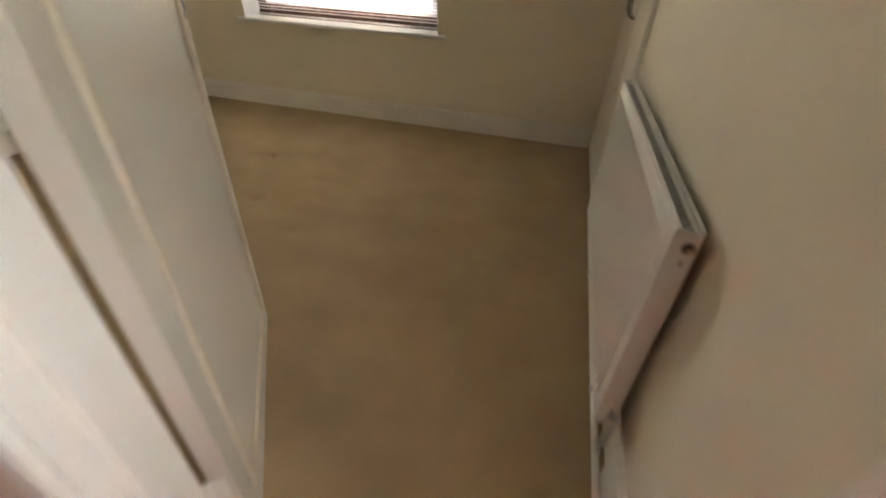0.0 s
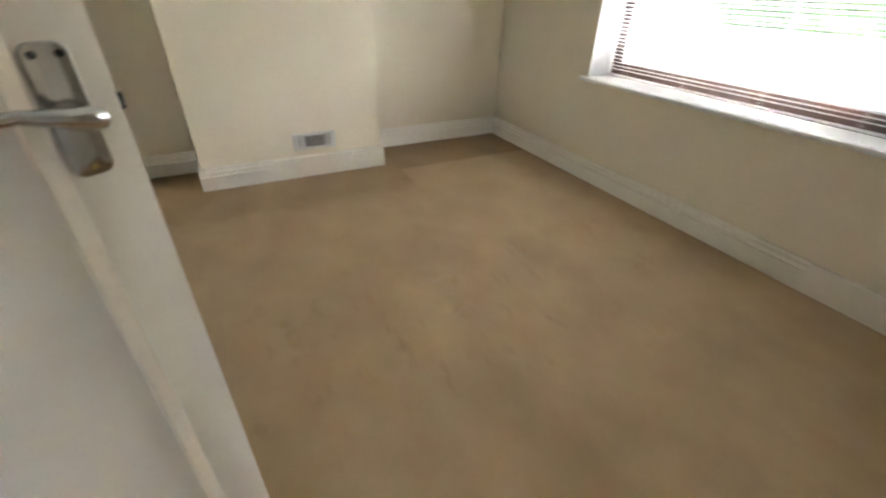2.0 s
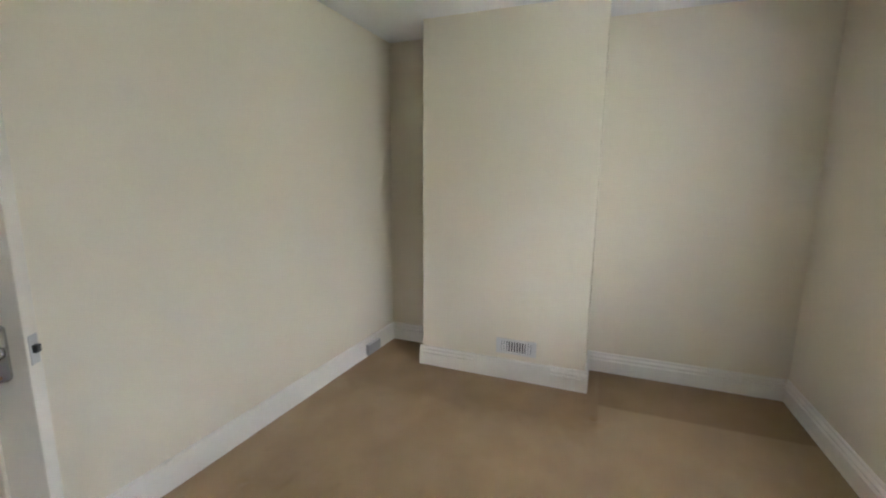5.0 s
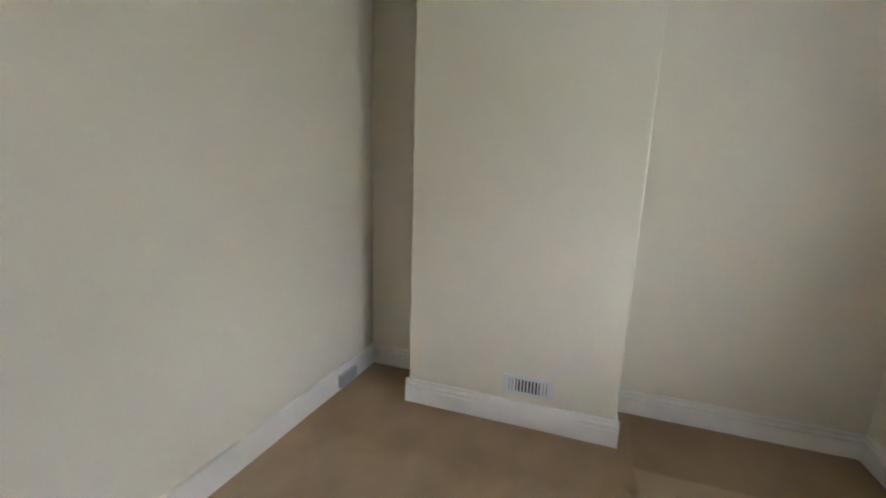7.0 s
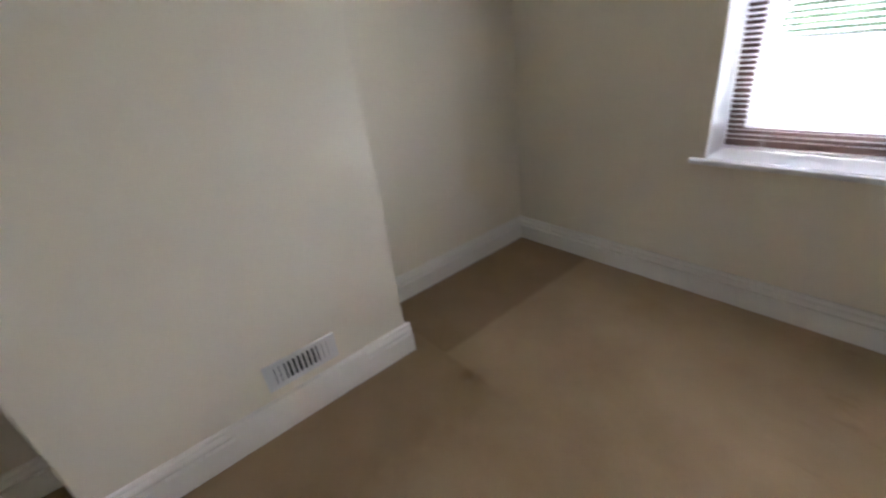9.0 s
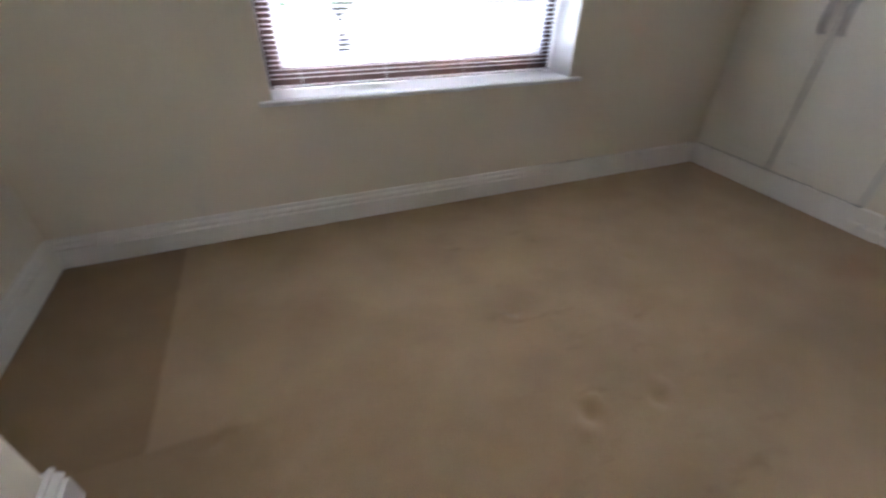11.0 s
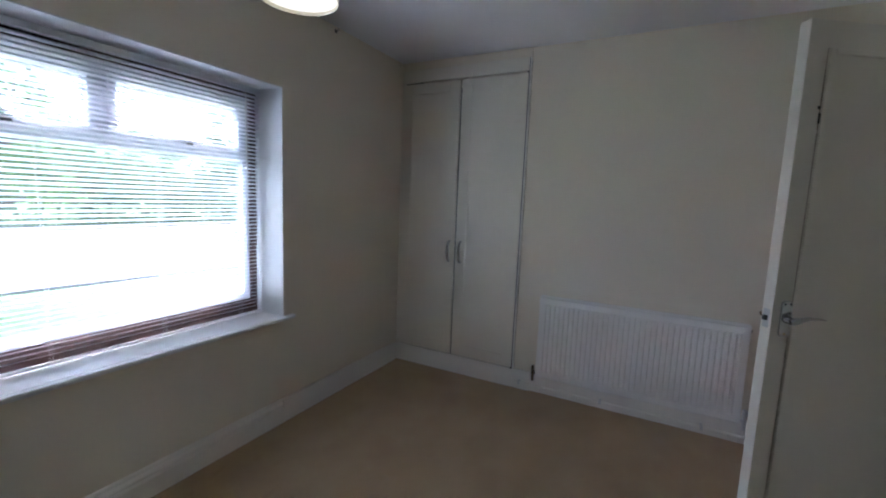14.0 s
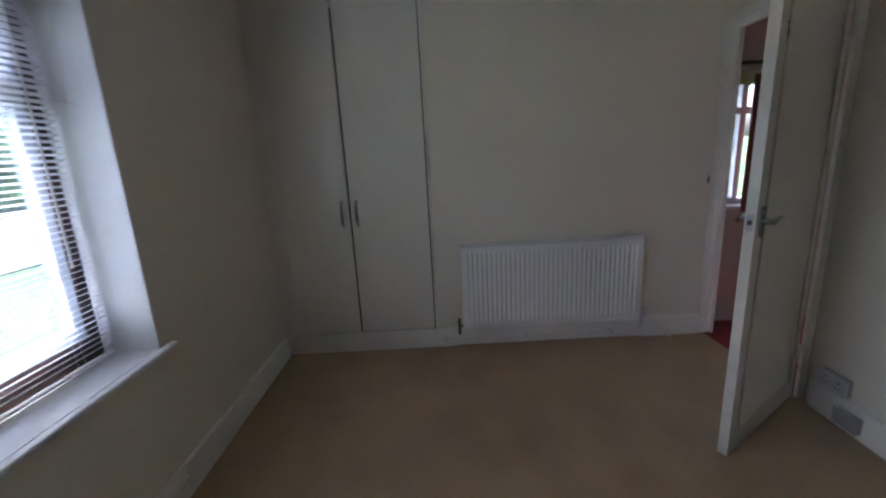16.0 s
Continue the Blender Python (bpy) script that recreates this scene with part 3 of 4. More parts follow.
# ---- radiator ----
def build_radiator():
    y0, y1, z0, z1 = -1.25, -2.48, 0.138, 0.745
    xf, xb = -0.03, 0.02
    r = root("radiator", pose(0, 0, 0), "white ribbed panel radiator on the cream wall", "radiator")
    L = y0 - y1
    n = 36
    pitch = (L - 0.07) / n
    prof = [(0.0, 0)]
    for i in range(n):
        b = 0.035 + i * pitch
        prof += [(b + pitch * 0.12, 0), (b + pitch * 0.3, 1), (b + pitch * 0.7, 1), (b + pitch * 0.88, 0)]
    prof += [(L, 0)]
    bm = bmesh.new()
    levels = ((z0 + 0.004, 0.03), (z0, 0.018), (z0 + 0.004, 0.009), (z0 + 0.016, 0.002), (z0 + 0.045, 0.0), (z0 + 0.062, 1.0), (z1 - 0.062, 1.0), (z1 - 0.045, 0.0), (z1 - 0.012, 0.002), (z1, 0.012))
    rows = []
    for z, k in levels:
        g = 0.0075 if k == 1.0 else 0.0
        inset = 0.0 if k == 1.0 else k
        rows.append([bm.verts.new((xf + inset + g * d, y0 - s, z)) for s, d in prof])
    for a, c in zip(rows, rows[1:]):
        for i in range(len(prof) - 1):
            bm.faces.new((a[i], a[i + 1], c[i + 1], c[i]))
    part("front_panel", bm, ENAMEL, r, "ribbed white enamel")
    part("back_panel", boxes((xb - 0.012, xb, y1 + 0.004, y0 - 0.004, z0 + 0.004, z1 - 0.006), bevel=0.003), ENAMEL, r)
    for y in (y0, y1):
        s = 0.004 if y == y0 else -0.004
        part("side_panel", boxes((xf + 0.001, xb, min(y, y + s), max(y, y + s), z0 + 0.02, z1), bevel=0.0015), ENAMEL, r)
    bm = bmesh.new()
    box(bm, xf + 0.004, xf + 0.012, y1, y0, z1 - 0.004, z1 + 0.003, 0.001)
    box(bm, xb - 0.006, xb + 0.002, y1, y0, z1 - 0.004, z1 + 0.003, 0.001)
    part("top_rim", bm, ENAMEL, r)
    bm = bmesh.new()
    box(bm, xf + 0.012, xb - 0.006, y1 + 0.01, y0 - 0.01, z1 - 0.016, z1 - 0.012)
    for i in range(60):
        yy = y1 + 0.02 + i * (L - 0.04) / 60
        box(bm, xf + 0.012, xb - 0.006, yy, yy + 0.008, z1 - 0.012, z1 - 0.008)
    part("top_grille", bm, GRILLE, r, "grey slotted top grille")
    for yy in (y0 - 0.2, y1 + 0.2):
        part("bracket", boxes((xb, EX + 0.001, yy - 0.02, yy + 0.02, z0 + 0.05, z1 - 0.05), bevel=0.002), ENAMEL, r)
    for y, s in ((y0, 1), (y1, -1)):
        bm = bmesh.new()
        tube(bm, (0.003, y, z1 - 0.035), (0.003, y + s * 0.008, z1 - 0.035), 0.013, 14)
        tube(bm, (0.003, y + s * 0.006, z1 - 0.035), (0.003, y + s * 0.014, z1 - 0.035), 0.007, 6)
        part("end_plug", bm, STEEL if s < 0 else ENAMEL, r, "metal bleed plug", smooth=True)
    for z, h in ((z1 - 0.075, 0.012), (z0 + 0.07, 0.007)):
        part("slot", boxes((-0.002, 0.004, y1 - 0.0052, y1 - 0.003, z, z + h)), GRILLE, r, "small grey slot")
    bm = bmesh.new()
    tube(bm, (0.003, y0, 0.162), (0.003, y0 + 0.04, 0.162), 0.011, 12)
    tube(bm, (0.003, y0 + 0.03, 0.1), (0.003, y0 + 0.03, 0.182), 0.011, 12)
    tube(bm, (0.003, y0 + 0.03, 0.182), (0.003, y0 + 0.03, 0.215), 0.013, 12, 0.011)
    part("valve", bm, CHROME, r, "metal lockshield valve", smooth=True)
    bm = bmesh.new()
    tube(bm, (0.003, y1, 0.162), (0.003, y1 - 0.04, 0.162), 0.011, 12)
    tube(bm, (0.003, y1 - 0.03, 0.1), (0.003, y1 - 0.03, 0.182), 0.011, 12)
    tube(bm, (0.003, y1 - 0.03, 0.182), (0.003, y1 - 0.03, 0.225), 0.016, 14, 0.014)
    part("valve", bm, PLASTIC, r, "white plastic valve cap", smooth=True)


build_radiator()


def build_pipes():
    p = root("heating_pipe", pose(0, 0, 0), "white painted heating pipes along the skirting", "pipe")
    part("flow_pipe", sweep(bmesh.new(), [(0.003, -1.22, 0.105), (0.003, -1.22, 0.07), (0.003, -1.22, 0.062)], 0.0075), GLOSS, p, smooth=True)
    part("return_pipe", sweep(bmesh.new(), [(0.003, -2.51, 0.105), (0.003, -2.51, 0.07), (0.003, -2.512, 0.058)], 0.0075), GLOSS, p, smooth=True)
    part("long_pipe", sweep(bmesh.new(), [(0.008, -1.066, 0.062), (0.0, -1.1, 0.06), (-0.001, -1.3, 0.058), (-0.001, -2.0, 0.055), (-0.001, -2.69, 0.052), (0.004, -2.715, 0.046), (0.006, -2.72, -0.01)], 0.0105), GLOSS, p, smooth=True)
    for y in (-1.12, -1.7, -2.3):
        part("pipe_clip", boxes((-0.014, 0.04, y - 0.008, y + 0.008, 0.042 + (y + 2.3) * 0.005, 0.067 + (y + 2.3) * 0.005), bevel=0.003), PLASTIC, p)


build_pipes()


# ---- door ----
def build_door():
    ang = 123.4
    hx, hy = -0.776, -2.95
    Lf, T, Z0, Z1 = 0.752, 0.04, 0.01, 2.02
    d = root("door_1", pose(hx, hy, 0, 0, 0, ang), "cream painted flush door with planted beads, standing open", "door")
    d["kind"] = "structure"
    part("leaf", boxes((0.004, Lf, -T, 0, Z0, Z1), bevel=0.002), DOORPAINT, d)
    m, bw = 0.072, 0.02
    for face, s in ((0.0, 1), (-T, -1)):
        a, c, lo, hi = 0.075, Lf - m, Z0 + 0.1, Z1 - 0.085
        y0, y1 = (face, face + 0.008) if s > 0 else (face - 0.010, face)
        for q in ((a, a + bw, lo, hi), (c - bw, c, lo, hi), (a + bw, c - bw, lo, lo + bw), (a + bw, c - bw, hi - bw, hi)):
            part("bead", boxes((q[0], q[1], y0, y1, q[2], q[3]), bevel=0.0035), DOORPAINT if s > 0 else BEAD, d, "yellowed planted bead")
        if s > 0:
            rnd = random.Random(8)
            bm = bmesh.new()
            z = lo + 0.05
            while z < hi - 0.05:
                ln = rnd.uniform(0.05, 0.3)
                xx = c + rnd.uniform(0.0, 0.002)
                box(bm, xx, xx + rnd.uniform(0.001, 0.0022), 0.0, 0.0012, z, min(z + ln, hi))
                z += ln + rnd.uniform(0.0, 0.012)
            part("paint_crack", bm, CRACK, d, "brown cracked paint along the bead")
            bm = boxes((c - 0.001, c + 0.006, 0.0, 0.003, 1.70, 1.735), (c + 0.002, c + 0.012, 0.0, 0.003, 1.745, 1.755), bevel=0.001)
            part("old_hook", bm, BLACK, d, "remains of a small hook")
    hxx, hz = Lf - 0.048, 1.048
    for face, s in ((0.0, 1), (-T, -1)):
        ya, yb = sorted((face, face + s * 0.008))
        bm = bmesh.new()
        hw, hh = 0.019, 0.062
        rim = [(hxx + hw * 0.62 * math.cos(a) + math.copysign(hw * 0.38, math.cos(a)), hz + hw * 0.62 * math.sin(a) + math.copysign(hh - hw * 0.62, math.sin(a)))
               for a in (math.pi * (k + 0.5) / 12 for k in range(24))]
        lo, hi = [bm.verts.new((x, ya, z)) for x, z in rim], [bm.verts.new((x, yb, z)) for x, z in rim]
        for k in range(24):
            bm.faces.new((lo[k], lo[(k + 1) % 24], hi[(k + 1) % 24], hi[k]))
        ends = [bm.faces.new(lo), bm.faces.new(hi)]
        bmesh.ops.bevel(bm, geom=list({e for f in ends for e in f.edges}), offset=0.002, segments=2, affect="EDGES", profile=0.5)
        plate = part("handle_plate", bm, STEEL, d, "satin chrome backplate", smooth=True)
        for zz in (hz - 0.052, hz + 0.052):
            for xx in ((hxx,) if zz < hz else (hxx - 0.011, hxx + 0.011)):
                part("screw", tube(bmesh.new(), (xx, face + s * 0.007, zz), (xx, face + s * 0.0095, zz), 0.0035, 10), BRASS if zz < hz else BLACK, plate, "brass screw head" if zz < hz else "dark screw hole")
        bm = bmesh.new()
        tube(bm, (hxx, face + s * 0.007, hz), (hxx, face + s * 0.032, hz), 0.014, 16, 0.011)
        y = face + s * 0.042
        sweep(bm, [(hxx + 0.012, face + s * 0.034, hz - 0.003), (hxx, y - s * 0.004, hz), (hxx - 0.02, y, hz + 0.005), (hxx - 0.05, y, hz + 0.012), (hxx - 0.085, y, hz + 0.011), (hxx - 0.118, y - s * 0.004, hz + 0.005)],
              [0.010, 0.012, 0.0085, 0.006, 0.0048, 0.003], 12)
        part("lever", bm, STEEL, plate, "satin chrome lever", smooth=True)
    part("latch_plate", boxes((Lf - 0.001, Lf + 0.002, -T / 2 - 0.012, -T / 2 + 0.012, hz - 0.035, hz + 0.03), bevel=0.0006), OLDPLASTIC, d, "painted latch plate")
    part("latch_bolt", boxes((Lf, Lf + 0.011, -T / 2 - 0.007, -T / 2 + 0.007, hz - 0.01, hz + 0.008), bevel=0.002), BLACK, d, "dark latch bolt")
    for z in (0.25, 1.72):
        bm = tube(bmesh.new(), (0.0, 0.004, z - 0.05), (0.0, 0.004, z + 0.05), 0.006, 10)
        box(bm, 0.0, 0.006, -0.03, 0.004, z - 0.05, z + 0.05)
        part("hinge", bm, GLOSS, d, "painted butt hinge", smooth=True)


build_door()


# ---- air vent on the chimney breast ----
def build_vent():
    y0, y1, z0, z1 = -1.842, -1.558, 0.184, 0.296
    v = root("air_vent", pose(CX, 0, 0), "white louvred air vent on the chimney breast", "vent")
    bm = boxes((0, 0.010, y0, y1, z0, z0 + 0.018), (0, 0.010, y0, y1, z1 - 0.018, z1), (0, 0.010, y0, y0 + 0.022, z0 + 0.018, z1 - 0.018), (0, 0.010, y1 - 0.022, y1, z0 + 0.018, z1 - 0.018), bevel=0.002)
    part("frame", bm, PLASTIC, v)
    # no hole is cut: a black sheet paints the shade between the louvres
    part("backing", boxes((0.0, 0.002, y0 + 0.022, y1 - 0.022, z0 + 0.018, z1 - 0.018)), BLACK, v, "black sheet behind the louvres, standing for the opening's shade")
    n = 13
    for i in range(n):
        y = y0 + 0.028 + i * (y1 - y0 - 0.056) / (n - 1)
        wide = 0.008 if 2 < i < 10 else 0.0155
        part("slat", boxes((0.002, 0.009, y - wide / 2, y + wide / 2, z0 + 0.016, z1 - 0.016)), PLASTIC, v)


build_vent()


# ---- sockets ----
def build_socket(m, wide, high, deep, label, holes):
    s = root("wall_socket", m, label, "socket")
    part("back_box", boxes((-wide / 2, wide / 2, 0, deep * 0.6, 0, high), bevel=0.004), OLDPLASTIC, s)
    part("face_plate", boxes((-wide / 2 - 0.002, wide / 2 + 0.002, deep * 0.6, deep, -0.002, high + 0.002), bevel=0.004), PLASTIC if holes else OLDPLASTIC, s)
    for k in range(holes):
        cx = (k - (holes - 1) / 2) * wide * 0.5
        bm = boxes((cx - 0.004, cx + 0.004, deep - 0.001, deep + 0.0012, high * 0.6, high * 0.6 + 0.009), (cx - 0.016, cx - 0.008, deep - 0.001, deep + 0.0012, high * 0.32, high * 0.32 + 0.005), (cx + 0.008, cx + 0.016, deep - 0.001, deep + 0.0012, high * 0.32, high * 0.32 + 0.005))
        part("pin_hole", bm, BLACK, s)
        part("rocker_switch", boxes((cx + 0.016 if k else cx - 0.026, cx + 0.026 if k else cx - 0.016, deep - 0.001, deep + 0.003, high * 0.55, high * 0.55 + 0.018), bevel=0.001), PLASTIC, s)


srot = math.degrees(math.atan2(sn.y, sn.x)) - 90
build_socket(pose(-3.5, south(-3.5) + 0.02, 0.018, 0, 0, srot), 0.17, 0.085, 0.03, "grey-white surface socket box on the skirting board", 0)
build_socket(pose(-0.965, south(-0.965) + 0.001, 0.155, 0, 0, srot), 0.146, 0.086, 0.035, "white double socket above the skirting board", 2)
build_socket(pose(-1.07, south(-1.07) + 0.02, 0.03, 0, 0, srot), 0.12, 0.075, 0.03, "grey-white cable box on the skirting board", 0)


# ---- pull cord by the doorway, hook over the window ----
cord = root("pull_cord", pose(EX - 0.012, -2.915, 0), "thin white pull cord hanging beside the doorway", "pull cord")
part("string", sweep(bmesh.new(), [(0, 0, H - 0.02), (0.002, 0.001, 1.9), (0, -0.002, 1.5), (0.001, 0, 1.12)], 0.0014, 6), CORD, cord)
part("knob", tube(bmesh.new(), (0.001, 0, 1.075), (0.001, 0, 1.125), 0.008, 12, 0.004), CRACK, cord, "small brown knob", smooth=True)
part("ceiling_mount", tube(bmesh.new(), (0, 0, H - 0.025), (0, 0, H), 0.012, 16), PLASTIC, cord, smooth=True)
hook = root("ceiling_hook", pose(-0.765, NY - 0.001, H - 0.03), "tiny dark hook near the ceiling", "hook")
part("plate", boxes((-0.008, 0.008, -0.004, 0.001, -0.01, 0.012), bevel=0.001), BLACK, hook)
part("stem", sweep(bmesh.new(), [(0, -0.003, 0), (0, -0.02, -0.002), (0, -0.028, 0.008), (0, -0.02, 0.016)], 0.002, 6), BLACK, hook, smooth=True)


# ---- pendant lamp ----
def build_lamp():
    x, y, zb, rb, hgt = -1.965, -0.92, 1.995, 0.12, 0.19
    p = root("pendant_lamp", pose(x, y, 0), "cream drum pendant lamp hanging from the ceiling", "lamp")
    bm = bmesh.new()
    seg = 48
    prof = ((rb, zb), (rb, zb + hgt), (rb - 0.003, zb + hgt), (rb - 0.003, zb))
    rings = [[bm.verts.new((r * math.cos(i * 2 * math.pi / seg), r * math.sin(i * 2 * math.pi / seg), z)) for i in range(seg)] for r, z in prof]
    for a in range(4):
        c = (a + 1) % 4
        for i in range(seg):
            bm.faces.new((rings[a][i], rings[a][(i + 1) % seg], rings[c][(i + 1) % seg], rings[c][i]))
    part("shade", bm, SHADE, p, "cream fabric drum", smooth=True)
    bm = bmesh.new()
    bmesh.ops.create_cone(bm, cap_ends=True, segments=seg, radius1=rb - 0.004, radius2=rb - 0.004, depth=0.004, matrix=Matrix.Translation((0, 0, zb + 0.012)))
    part("diffuser", bm, GLOW, p, "glowing cream diffuser disc")
    part("cord", tube(bmesh.new(), (0, 0, zb + hgt - 0.03), (0, 0, H - 0.03), 0.004, 8), PLASTIC, p)
    part("lamp_holder", tube(bmesh.new(), (0, 0, zb + hgt - 0.06), (0, 0, zb + hgt + 0.01), 0.018, 16), PLASTIC, p, smooth=True)
    bm = bmesh.new()
    for k in range(3):
        a = k * 2 * math.pi / 3
        tube(bm, (0, 0, zb + hgt - 0.01), ((rb - 0.002) * math.cos(a), (rb - 0.002) * math.sin(a), zb + hgt - 0.01), 0.002, 6)
    part("spider", bm, CHROME, p)
    part("ceiling_rose", tube(bmesh.new(), (0, 0, H - 0.03), (0, 0, H), 0.035, 24, 0.045), PLASTIC, p, smooth=True)


SHADE = shade_material()
GLOW = lit_material("lit_diffuser", (1.0, 0.86, 0.62), 0.03)
build_lamp()


# ---- hall beyond the door ----
HX = 0.2
setting(mesh_object("floor_hall", boxes((-2.2, HX + 0.1, -4.6, -3.06, -0.06, 0.0045), (-0.775, EX, -3.06, -2.985, -0.06, 0.004)), RED), "red carpet in the hall", "carpet")
HW0, HW1, HZ0, HZ1 = -3.75, -3.105, 0.893, 1.75
setting(mesh_object("wall_hall_east", boxes((HX, HX + 0.12, -4.6, HW0, -0.3, H + 0.2), (HX, HX + 0.12, HW1, -3.06, -0.3, H + 0.2), (HX, HX + 0.12, HW0, HW1, -0.3, HZ0), (HX, HX + 0.12, HW0, HW1, HZ1, H + 0.2), (EX, HX, -3.06, -3.03, -0.3, H + 0.2)), PINK), "pink painted hall wall with a window", "wall")
setting(mesh_object("wall_hall_south", boxes((-2.2, HX + 0.12, -4.7, -4.6, -0.3, H + 0.2)), PINK), "pink painted hall wall", "wall")
setting(mesh_object("wall_hall_west", boxes((-2.3, -2.2, -4.7, -2.97, -0.3, H + 0.2)), PINK), "pink painted hall wall", "wall")
setting(mesh_object("ceiling_hall", boxes((-2.3, HX + 0.12, -4.7, -3.0, H + 0.002, H + 0.152)), CEILING), "white painted hall ceiling", "ceiling")


def build_hall_window():
    w = root("window_2", pose(HX, 0, 0), "white hall window with a top light", "window")
    w["kind"] = "structure"
    f = 0.045
    bm = boxes((0.03, 0.09, HW0, HW1, HZ0, HZ0 + f), (0.03, 0.09, HW0, HW1, HZ1 - f, HZ1), (0.03, 0.09, HW0, HW0 + f, HZ0 + f, HZ1 - f), (0.03, 0.09, HW1 - f, HW1, HZ0 + f, HZ1 - f), bevel=0.003)
    part("window_frame", bm, ALUWHITE, w)
    part("mullion", boxes((0.03, 0.09, -3.26, -3.22, HZ0 + f, HZ1 - f), bevel=0.003), ALUWHITE, w)
    part("transom", boxes((0.028, 0.088, HW0 + f, HW1 - f, 1.515, 1.56), bevel=0.003), ALUWHITE, w)
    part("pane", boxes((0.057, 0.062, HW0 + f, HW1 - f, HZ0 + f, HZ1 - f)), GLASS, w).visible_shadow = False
    part("window_sill", boxes((-0.04, 0.03, HW0 - 0.04, HW1 + 0.03, HZ0 - 0.025, HZ0), bevel=0.004), GLOSS, w)


build_hall_window()


def build_valance():
    v = root("valance", pose(HX - 0.03, 0, 0), "cream zigzag-edged valance over the hall window", "valance")
    bm = bmesh.new()
    n = 40
    a, c = HW0 - 0.05, HW1 + 0.04
    rows = [[], []]
    for i in range(n + 1):
        y = a + (c - a) * i / n
        drop = 0.06 + 0.035 * abs(((i / 4.0) % 2) - 1)
        x = 0.008 * math.sin(i * 1.3)
        for k, z in enumerate((HZ1 + 0.03, HZ1 + 0.03 - drop)):
            rows[k].append((bm.verts.new((x, y, z)), bm.verts.new((x - 0.004, y, z))))
    for i in range(n):
        for s in (0, 1):
            bm.faces.new((rows[0][i][s], rows[0][i + 1][s], rows[1][i + 1][s], rows[1][i][s]))
    part("cloth", bm, CLOTH, v)
    part("rail", boxes((-0.02, 0.028, a, c, HZ1 + 0.07, HZ1 + 0.092), bevel=0.004), MAHOGANY, v, "dark curtain rail")


build_valance()


def build_curtain():
    c = root("curtain", pose(HX - 0.045, 0, 0), "dark red curtain drawn back beside the hall window", "curtain")
    bm = bmesh.new()
    n = 36
    rows = []
    for z in (HZ0 - 0.05, 1.2, HZ1 + 0.01):
        rows.append([bm.verts.new((0.010 * math.sin(i * 1.3), -3.245 - i * 0.0025, z)) for i in range(n)])
    for a, b in zip(rows, rows[1:]):
        for i in range(n - 1):
            bm.faces.new((a[i], a[i + 1], b[i + 1], b[i]))
    ob = part("cloth", bm, CURTAIN, c, smooth=True)
    s = ob.modifiers.new("thick", "SOLIDIFY")
    s.thickness = 0.004


build_curtain()


# ---- outdoors ----
def ground_sheet():
    bm = bmesh.new()
    n = 60
    rows = []
    for j in range(n + 1):
        for_row = []
        for i in range(n + 1):
            u, v = (i / n * 2 - 1), (j / n * 2 - 1)
            x, y = 400 * u * abs(u) ** 1.5, 400 * v * abs(v) ** 1.5
            near = max(0.0, min(1.0, (math.hypot(x, y) - 6) / 20))
            for_row.append(bm.verts.new((x, y, -0.35 + 0.05 * near * noise.noise((x * 0.15, y * 0.15, 0)))))
        rows.append(for_row)
    for j in range(n):
        for i in range(n):
            bm.faces.new((rows[j][i], rows[j][i + 1], rows[j + 1][i + 1], rows[j + 1][i]))
    setting(mesh_object("ground", bm, GRASS), "green lawn round the house", "lawn")


ground_sheet()


def road():
    bm = bmesh.new()
    rows = []
    for i in range(41):
        x = -60 + i * 3.0
        y0 = 6.9 + 0.0007 * x * x - 0.1 * x
        rows.append([bm.verts.new((x, y0 + dy, z)) for dy, z in ((0, -0.45), (0, -0.31), (0.1, -0.30), (13.0, -0.26), (13.0, -0.45))])
    for a, c in zip(rows, rows[1:]):
        for k in range(4):
            bm.faces.new((a[k], a[k + 1], c[k + 1], c[k]))
    setting(mesh_object("road", bm, TARMAC), "pale sunlit drive across the lawn", "drive")


road()


def leaf_cloud(bm, centre, radii, count, size, rnd):
    for _ in range(count):
        while True:
            q = Vector((rnd.uniform(-1, 1), rnd.uniform(-1, 1), rnd.uniform(-1, 1)))
            if 0.25 < q.length < 1:
                break
        p = Vector(centre) + Vector((q.x * radii[0], q.y * radii[1], q.z * radii[2]))
        r = Euler((rnd.uniform(0, 6.3), rnd.uniform(0, 6.3), rnd.uniform(0, 6.3))).to_matrix()
        s = size * rnd.uniform(0.6, 1.4)
        vs = [bm.verts.new(p + r @ Vector(c)) for c in ((-s, 0, 0), (0, -s * 0.45, 0.1 * s), (s, 0, 0), (0, s * 0.45, 0.1 * s))]
        bm.faces.new(vs)


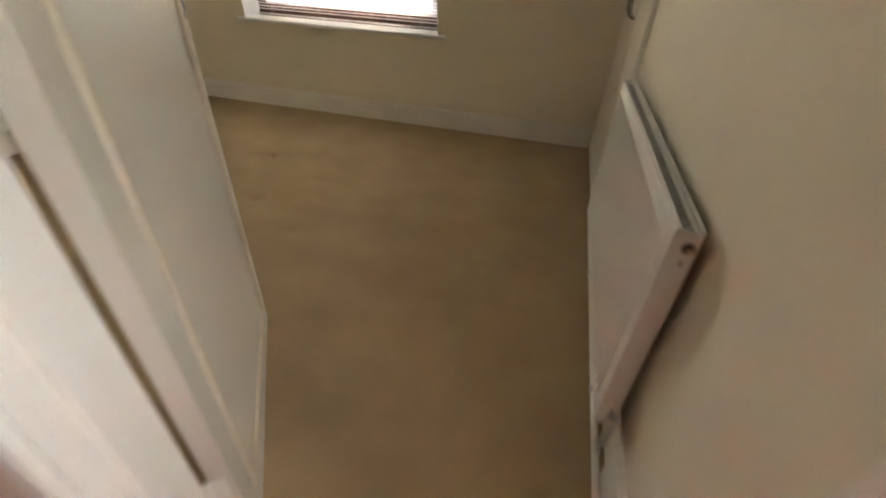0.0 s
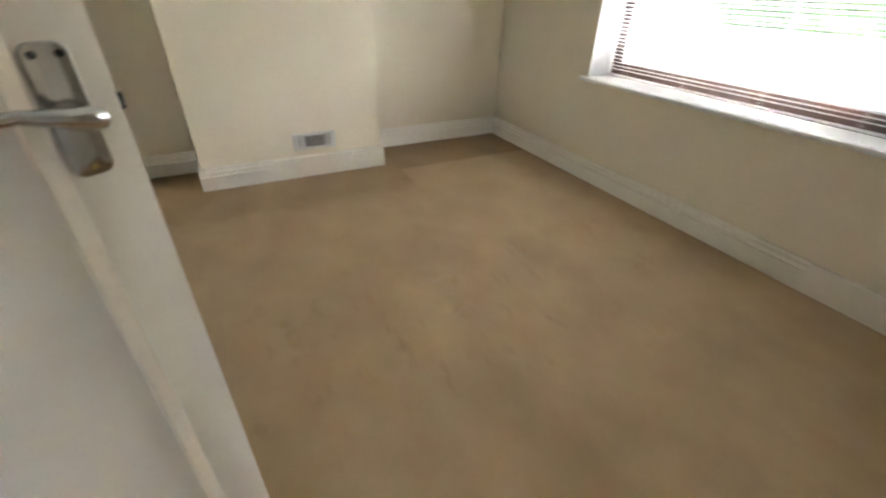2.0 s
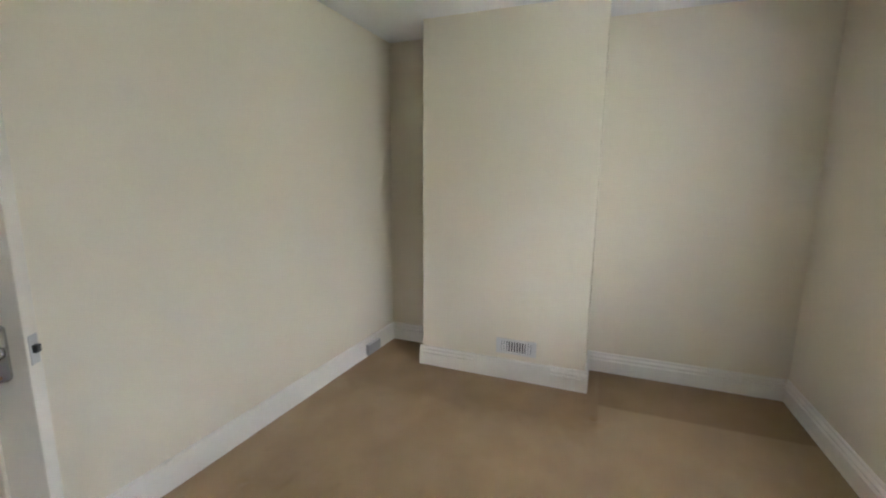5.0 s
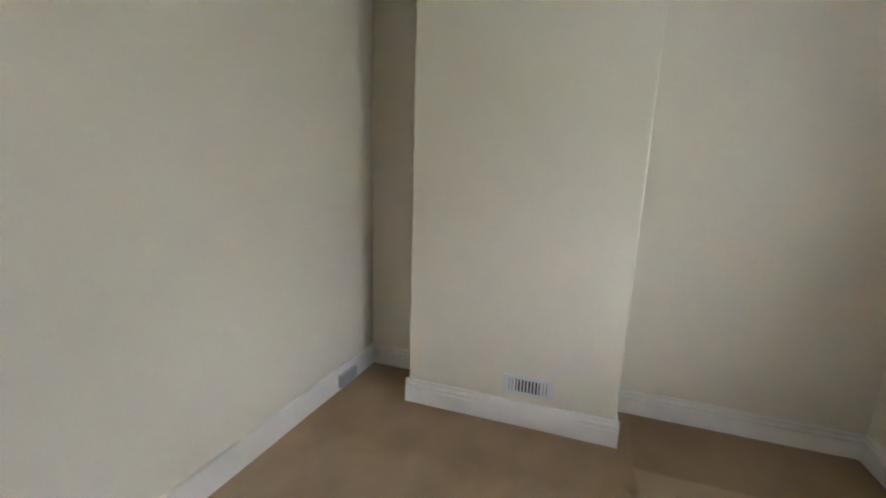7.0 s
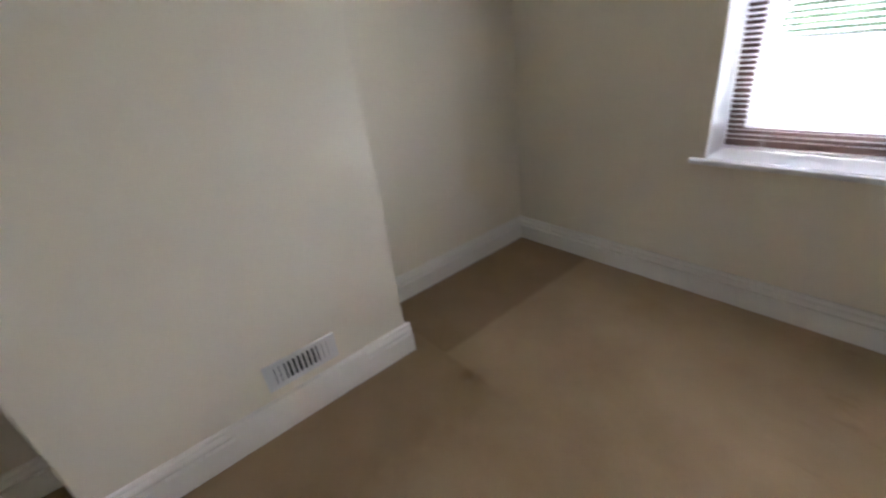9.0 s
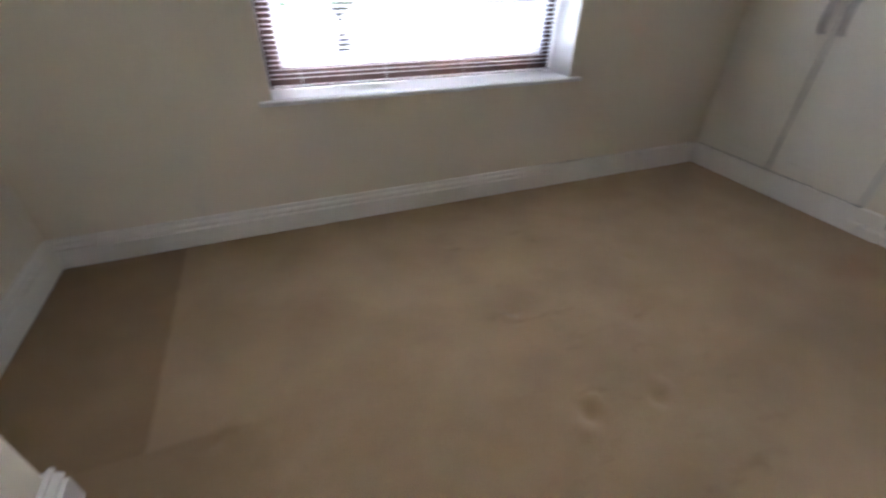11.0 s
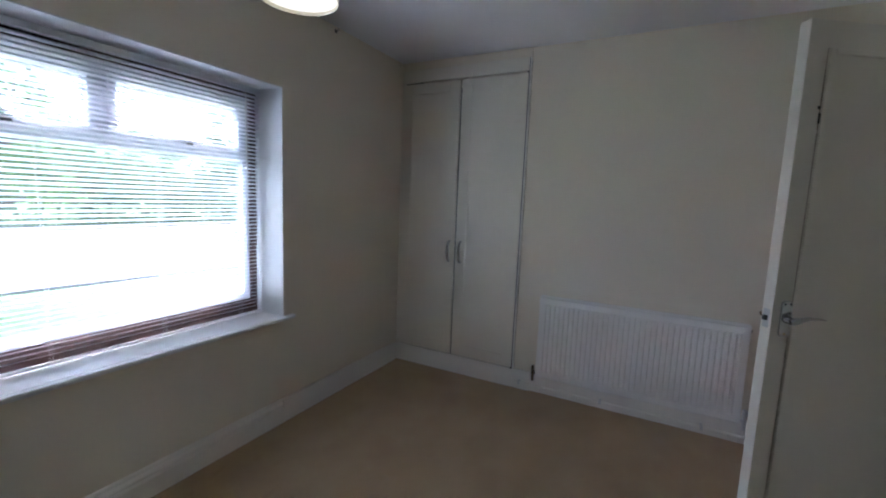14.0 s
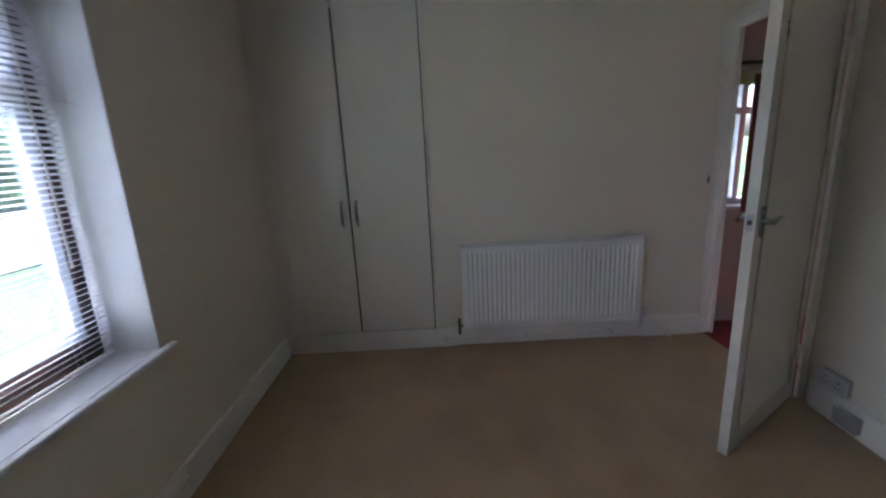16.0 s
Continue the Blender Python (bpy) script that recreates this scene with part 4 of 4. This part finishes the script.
def build_tree(x, y, h, spread, clumps, leaves, size, seed, label):
    rnd = random.Random(seed)
    t = root("tree", pose(x, y, -0.36), label, "tree")
    bm = bmesh.new()
    sweep(bm, [(0, 0, 0), (0.03, 0.02, 0.35), (-0.02, 0.03, 0.9), (0.05, 0, h * 0.45), (0.1, 0.05, h * 0.75)], [0.15, 0.13, 0.13, 0.10, 0.03], 12)
    tips = []
    for k in range(9):
        a = k * 2.4 + rnd.uniform(-0.3, 0.3)
        z = 0.8 + k * (h * 0.55 - 0.8) / 9
        r = spread * rnd.uniform(0.55, 0.9)
        tip = (r * math.cos(a), r * math.sin(a), z + rnd.uniform(0.2, 0.9))
        sweep(bm, [(0, 0, z), (tip[0] * 0.5, tip[1] * 0.5, (z + tip[2]) / 2 + 0.15), tip], [0.06, 0.04, 0.012], 7)
        tips.append(tip)
    part("trunk", bm, BARK, t, "dark bark with limbs", smooth=True)
    bm = bmesh.new()
    for k in range(clumps):
        if k < len(tips):
            c = tips[k]
        else:
            a, r = rnd.uniform(0, 6.3), spread * math.sqrt(rnd.random())
            c = (r * math.cos(a), r * math.sin(a), h * rnd.uniform(0.34, 1.0) - 0.25 * r + 0.2)
        s = rnd.uniform(0.35, 0.7) * spread / 2.2
        leaf_cloud(bm, c, (s, s, s * 0.7), leaves, size, rnd)
    part("crown", bm, LEAF, t)


build_tree(-1.45, 6.3, 4.0, 1.8, 34, 150, 0.07, 11, "broad leafy garden tree on the lawn")


def build_hedge():
    rnd = random.Random(5)
    bm = bmesh.new()
    for i in range(380):
        x = rnd.uniform(-26, 46)
        y = 20.5 - 0.16 * x + rnd.uniform(-0.6, 2.5)
        z = rnd.uniform(0.0, 3.4)
        leaf_cloud(bm, (x, y, z - 0.3), (1.5, 0.9, 1.0), 90, 0.17, rnd)
    ob = mesh_object("hedge", bm, HEDGE)
    tagged(ob, "dark green hedge and shrubs beyond the drive", "hedge", kind="stuff")
    for k, (x, h) in enumerate(((-14, 5.5), (-6, 4.6), (2.5, 6.0), (9, 4.8), (16, 6.4), (25, 5.2), (34, 6.0))):
        build_tree(x, 24.5 - 0.16 * x + (k % 2) * 2, h, 3.2, 46, 110, 0.2, 30 + k, "tall leafy tree behind the hedge")


build_hedge()
